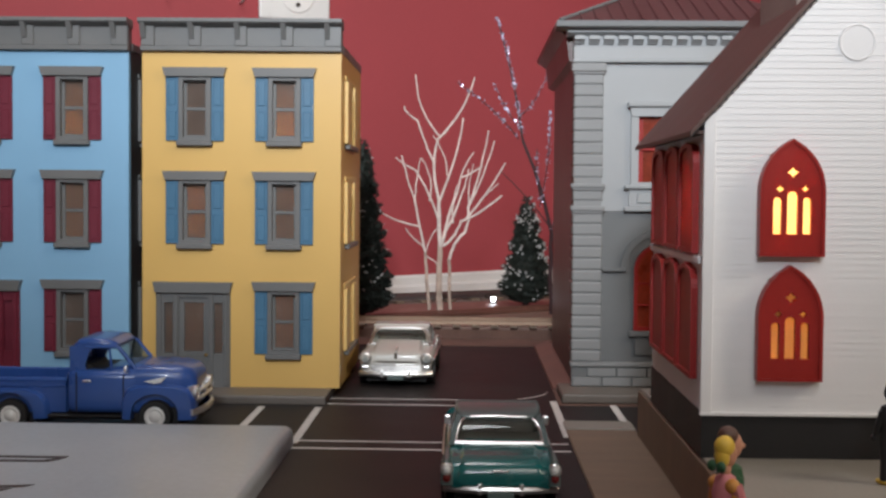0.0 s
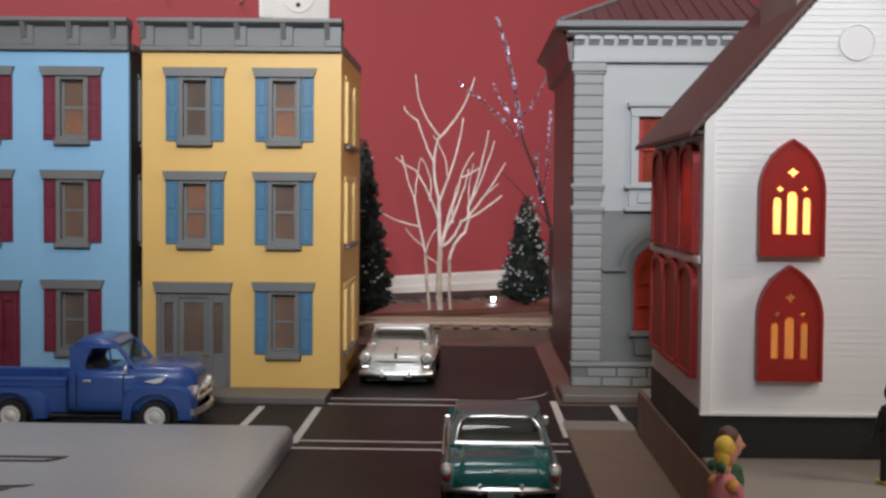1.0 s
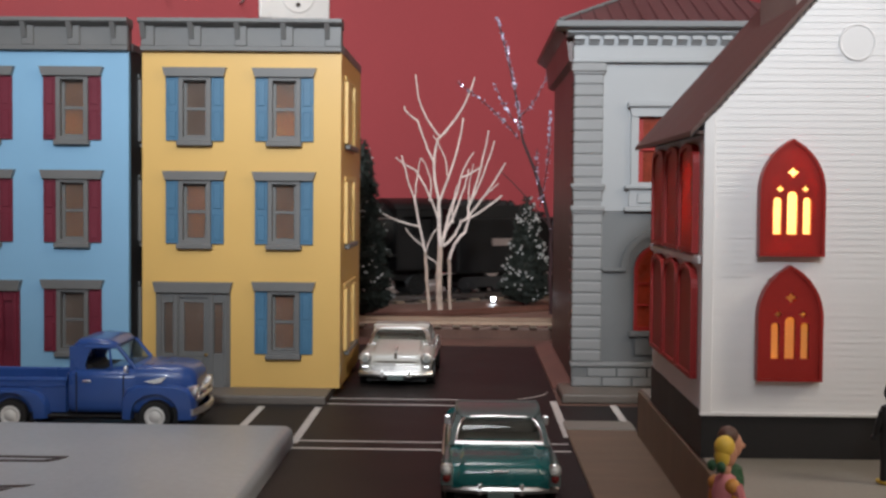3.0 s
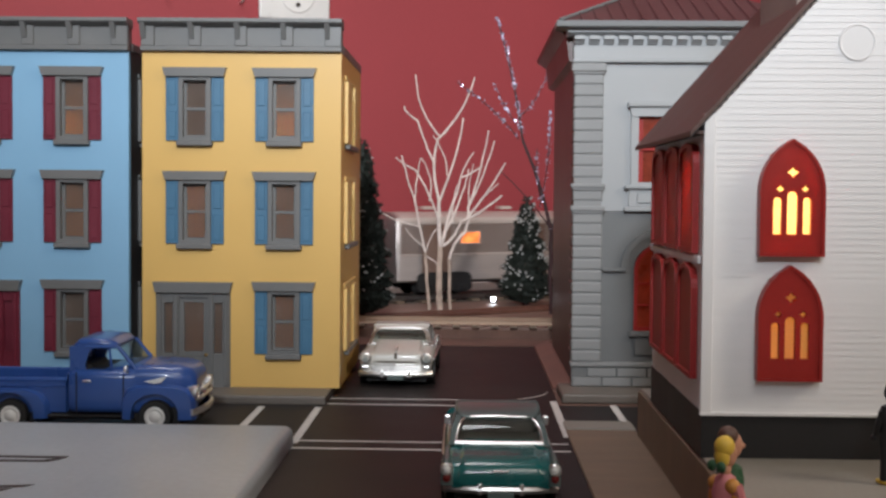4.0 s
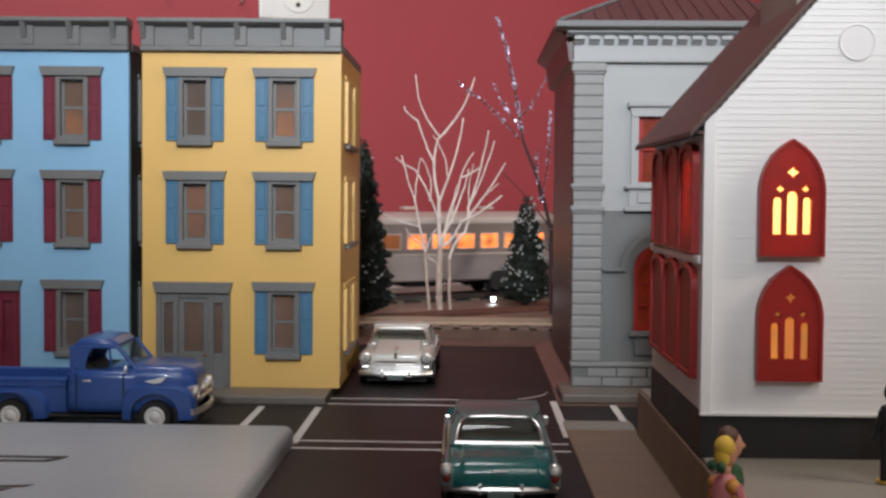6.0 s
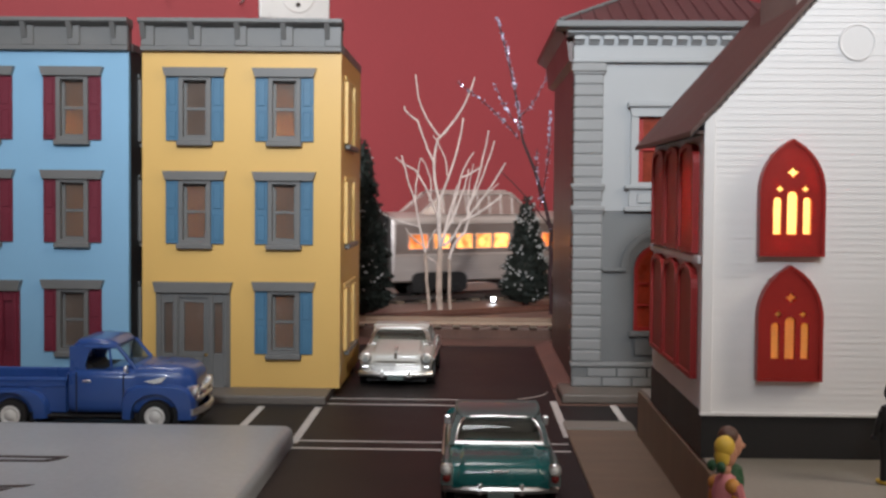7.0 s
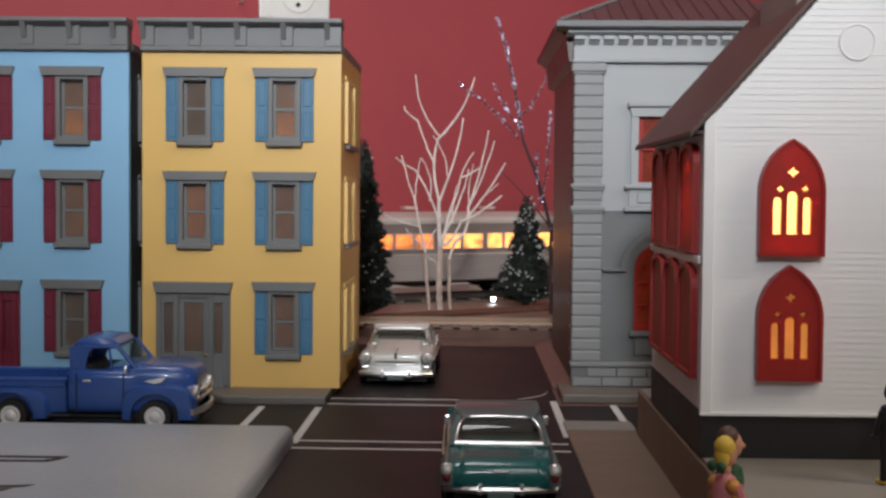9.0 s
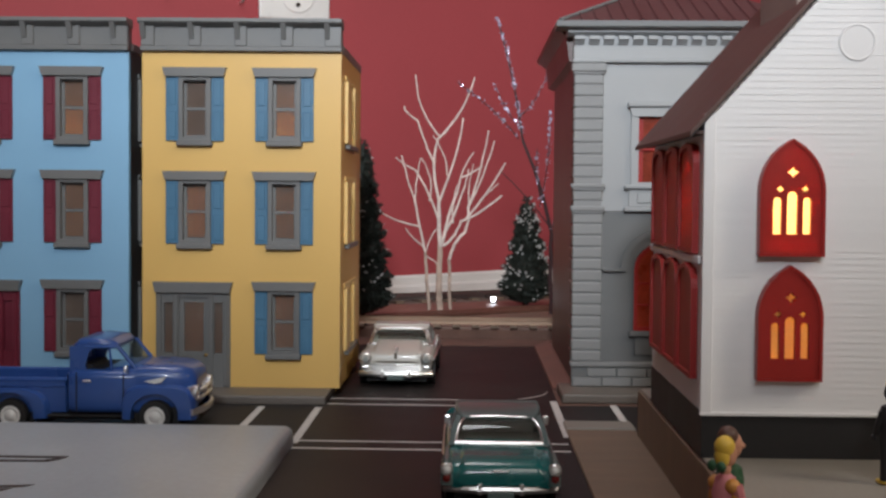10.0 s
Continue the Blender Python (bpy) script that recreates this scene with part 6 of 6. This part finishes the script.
def locomotive():
    c, h = vehicle("steam_locomotive", 39.5, 66.0, "black steam locomotive with glowing headlight and smoke stack")
    mX = Matrix.Rotation(math.pi / 2, 4, "Y")
    boiler = part("boiler", lathe(B(), [(0, -h + 1.2), (1.9, -h + 1.25), (2.35, -h + 1.6), (2.45, -h + 2.0), (2.5, -h + 8), (2.75, -h + 13), (2.8, h - 5.0), (0, h - 5.0)], 32, Matrix.Translation((0, 0, 7.0)) @ mX), LOCO_BLACK, c, smooth=True)
    for k in range(5):
        x = -h + 3.5 + k * 3.6
        r = 2.52 + 0.07 * k
        part("boiler_band", lathe(B(), [(r, -0.12), (r + 0.08, -0.1), (r + 0.08, 0.1), (r, 0.12)], 32, Matrix.Translation((x, 0, 7.0)) @ mX), LOCO_BLACK, boiler)
    part("smokebox_door", lathe(B(), [(0, -0.4), (0.8, -0.35), (1.5, -0.1), (1.6, 0.2)], 24, Matrix.Translation((-h + 1.15, 0, 7.0)) @ mX), LOCO_BLACK, boiler, smooth=True)
    hl = part("headlight_housing", lathe(B(), [(0, 0.9), (0.72, 0.85), (0.78, -0.5), (0.7, -0.55), (0.66, -0.4)], 20, Matrix.Translation((-h + 1.6, 0, 10.05)) @ mX), LOCO_BLACK, c)
    part("headlight", lathe(B(), [(0.68, 0.5), (0.66, -0.5), (0.5, -0.85), (0, -1.05)], 18, Matrix.Translation((-h + 1.5, 0, 10.05)) @ mX), HEADLIGHT, hl, "glowing warm headlight")
    for s in (-1, 1):
        part("marker_lamp", lathe(B(), [(0, -0.62), (0.3, -0.5), (0.34, 0), (0.3, 0.3)], 12, Matrix.Translation((-h + 1.3, s * 0.72, 10.05)) @ Matrix.Rotation(-math.pi / 2 * s * -1, 4, "X")), HEADLIGHT, hl, "side glass of the lit headlight")
    part("smoke_stack", lathe(B(), [(0.9, -0.6), (0.75, 0.3), (0.85, 1.0), (0.95, 1.05), (0.7, 1.05), (0.6, 0)], 20, Matrix.Translation((-h + 4.0, 0, 9.5))), LOCO_BLACK, c, smooth=True)
    for x, r, hh in ((-h + 8.4, 1.1, 1.0), (-h + 13.2, 1.2, 1.05)):
        part("boiler_dome", lathe(B(), [(r * 1.15, -0.6), (r, 0.1), (r * 0.95, hh * 0.6), (r * 0.6, hh), (0, hh * 1.1)], 22, Matrix.Translation((x, 0, 9.5))), LOCO_BLACK, c, smooth=True)
    part("bell", lathe(B(), [(0.5, 0), (0.42, 0.25), (0.28, 0.55), (0, 0.7)], 16, Matrix.Translation((-h + 10.8, 0, 9.7))), BRASS, c, "brass bell", smooth=True)
    # cab
    cab = part("cab", holed(B(), h - 6.0, h - 0.6, 3.0, 9.4, -3.2, -3.05, [(h - 5.3, h - 3.6, 6.4, 8.4), (h - 3.2, h - 1.6, 6.4, 8.4)]), LOCO_BLACK, c)
    part("cab_side", holed(B(), h - 6.0, h - 0.6, 3.0, 9.4, 3.05, 3.2, [(h - 5.3, h - 3.6, 6.4, 8.4), (h - 3.2, h - 1.6, 6.4, 8.4)]), LOCO_BLACK, cab)
    part("cab_front", box(B(), h - 6.0, h - 5.8, -3.05, 3.05, 3.0, 9.4), LOCO_BLACK, cab)
    part("cab_roof", loft(B(), [[(x, 3.45 * math.cos(a), 9.2 + 1.15 * math.sin(a)) for a in [math.pi * k / 10 for k in range(11)]] for x in (h - 6.3, h + 0.2)]), LOCO_BLACK, cab, smooth=True)
    # solid block added inside the cab so that its windows stay black
    part("backhead", box(B(), h - 5.7, h - 1.2, -2.4, 2.4, 3.2, 9.2, 0.2), LOCO_BLACK, cab)
    part("cab_floor", box(B(), h - 6.0, h - 0.4, -3.0, 3.0, 2.8, 3.2), LOCO_BLACK, cab)
    for s in (-1, 1):
        part("running_board", box(B(), -h + 1.8, h - 5.8, s * 2.6 - 0.75, s * 2.6 + 0.75, 4.3, 4.5, 0.04), LOCO_BLACK, c)
        part("hand_rail", bar(B(), [(-h + 2.0, s * 2.7, 8.2), (h - 6, s * 3.0, 8.2)], 0.07), LOCO_STEEL, c)
        cy = part("cylinder", lathe(B(), [(0, -1.7), (1.0, -1.7), (1.05, -1.3), (0.95, -1.2), (0.95, 1.2), (1.05, 1.3), (1.0, 1.7), (0, 1.7)], 20, Matrix.Translation((-h + 4.4, s * 2.75, 2.2)) @ mX), LOCO_BLACK, c, smooth=True)
        part("steam_chest", box(B(), -h + 3.0, -h + 5.8, s * 2.7 - 0.7, s * 2.7 + 0.7, 2.9, 4.2, 0.15), LOCO_BLACK, cy)
        part("air_tank", lathe(B(), [(0, -1.8), (0.55, -1.6), (0.55, 1.6), (0, 1.8)], 14, Matrix.Translation((h - 9.0, s * 2.6, 3.8)) @ mX), LOCO_BLACK, c)
    part("frame", box(B(), -h + 1.5, h - 0.5, -1.2, 1.2, 1.6, 4.6), LOCO_BLACK, c)
    pl = part("pilot_beam", box(B(), -h + 0.6, -h + 1.6, -2.9, 2.9, 2.2, 3.4, 0.08), LOCO_BLACK, c)
    for k in range(9):
        y = -2.4 + k * 0.6
        part("pilot_slat", bar(B(), [(-h + 0.9, y, 2.2), (-h - 0.3 + abs(y) * 0.35, y * 0.9, 0.35)], 0.1, 6), LOCO_BLACK, pl)
    for x in (-h + 2.6, -h + 6.3):
        wheel_set(c, x, 0.95, LOCO_BLACK)
    drv = [-h + 9.0 + 3.55 * k for k in range(4)]
    for x in drv:
        wheel_set(c, x, 1.7, LOCO_BLACK, 12)
    wheel_set(c, h - 3.0, 1.1, LOCO_BLACK)
    rods = []
    for s in (-1, 1):
        r = part("side_rod", box(B(), drv[0] - 0.35, drv[-1] + 0.35, s * 2.35 - 0.1, s * 2.35 + 0.1, 1.48, 1.92, 0.06), LOCO_STEEL, c)
        rods.append((r, 0.0 if s < 0 else math.pi / 2))
    tc, th = vehicle("tender", 66.8, 81.2, "black coal tender of the steam locomotive")
    tb = part("body", box(B(), -th + 0.3, th - 0.3, -3.1, 3.1, 2.2, 8.2, 0.25, 2), LOCO_BLACK, tc)
    part("coal_bunker", loft(B(), [[(x, y, z) for y, z in ((-2.9, 8.1), (-2.7, 9.6), (2.7, 9.6), (2.9, 8.1))] for x in (-th + 0.4, 0.8)]), LOCO_BLACK, tb)
    cb = B()
    rnd = random.Random(4)
    for k in range(90):
        t = bmesh.new()
        bmesh.ops.create_icosphere(t, subdivisions=1, radius=rnd.uniform(0.3, 0.6))
        merge(cb, t, Matrix.Translation((rnd.uniform(-th + 0.9, 0.3), rnd.uniform(-2.2, 2.2), rnd.uniform(9.3, 9.8))))
    tagged(part("coal", cb, LOCO_BLACK, tb), "", "", "", "stuff")
    part("water_hatch", lathe(B(), [(0.8, 0), (0.8, 0.5), (0.6, 0.6), (0, 0.65)], 16, Matrix.Translation((th - 3, 0, 8.2))), LOCO_BLACK, tb)
    part("lettering_bar", box(B(), -3.0, 3.0, -3.14, -3.1, 5.2, 6.0), COACH_GREY, tb, "pale lettering bar")
    part("draw_plate", box(B(), -th - 1.2, -th + 0.4, -1.0, 1.0, 2.4, 2.9), LOCO_BLACK, tc)
    part("coupler", box(B(), th - 0.4, th + 1.1, -0.5, 0.5, 1.2, 1.9, 0.1), LOCO_BLACK, tc)
    for x in (-th + 4.0, th - 4.0):
        bogie(tc, x)
    return rods


RODS = locomotive()


# ---- movement: the train runs by at an even pace from the east to the west ----
def motions():
    for ob, uc in TRAIN:
        walk(ob, [(t, rail_pose(uc, t)) for t in range(11)])
    steps = [k / 30 for k in range(0, 301, 1)]
    for ob, x, r in SPIN:
        every = 3 if r > 1.5 else 1
        walk(ob, [(t, pose(x * CM, 0, r * CM, 0, -math.degrees(SPEED * t / r), 0)) for t in steps[::every]])
    for ob, ph in RODS:
        w = SPEED / 1.7
        walk(ob, [(t, pose(0.9 * CM * math.cos(ph + w * t), 0, 0.9 * CM * math.sin(ph + w * t))) for t in steps[::2]])


motions()
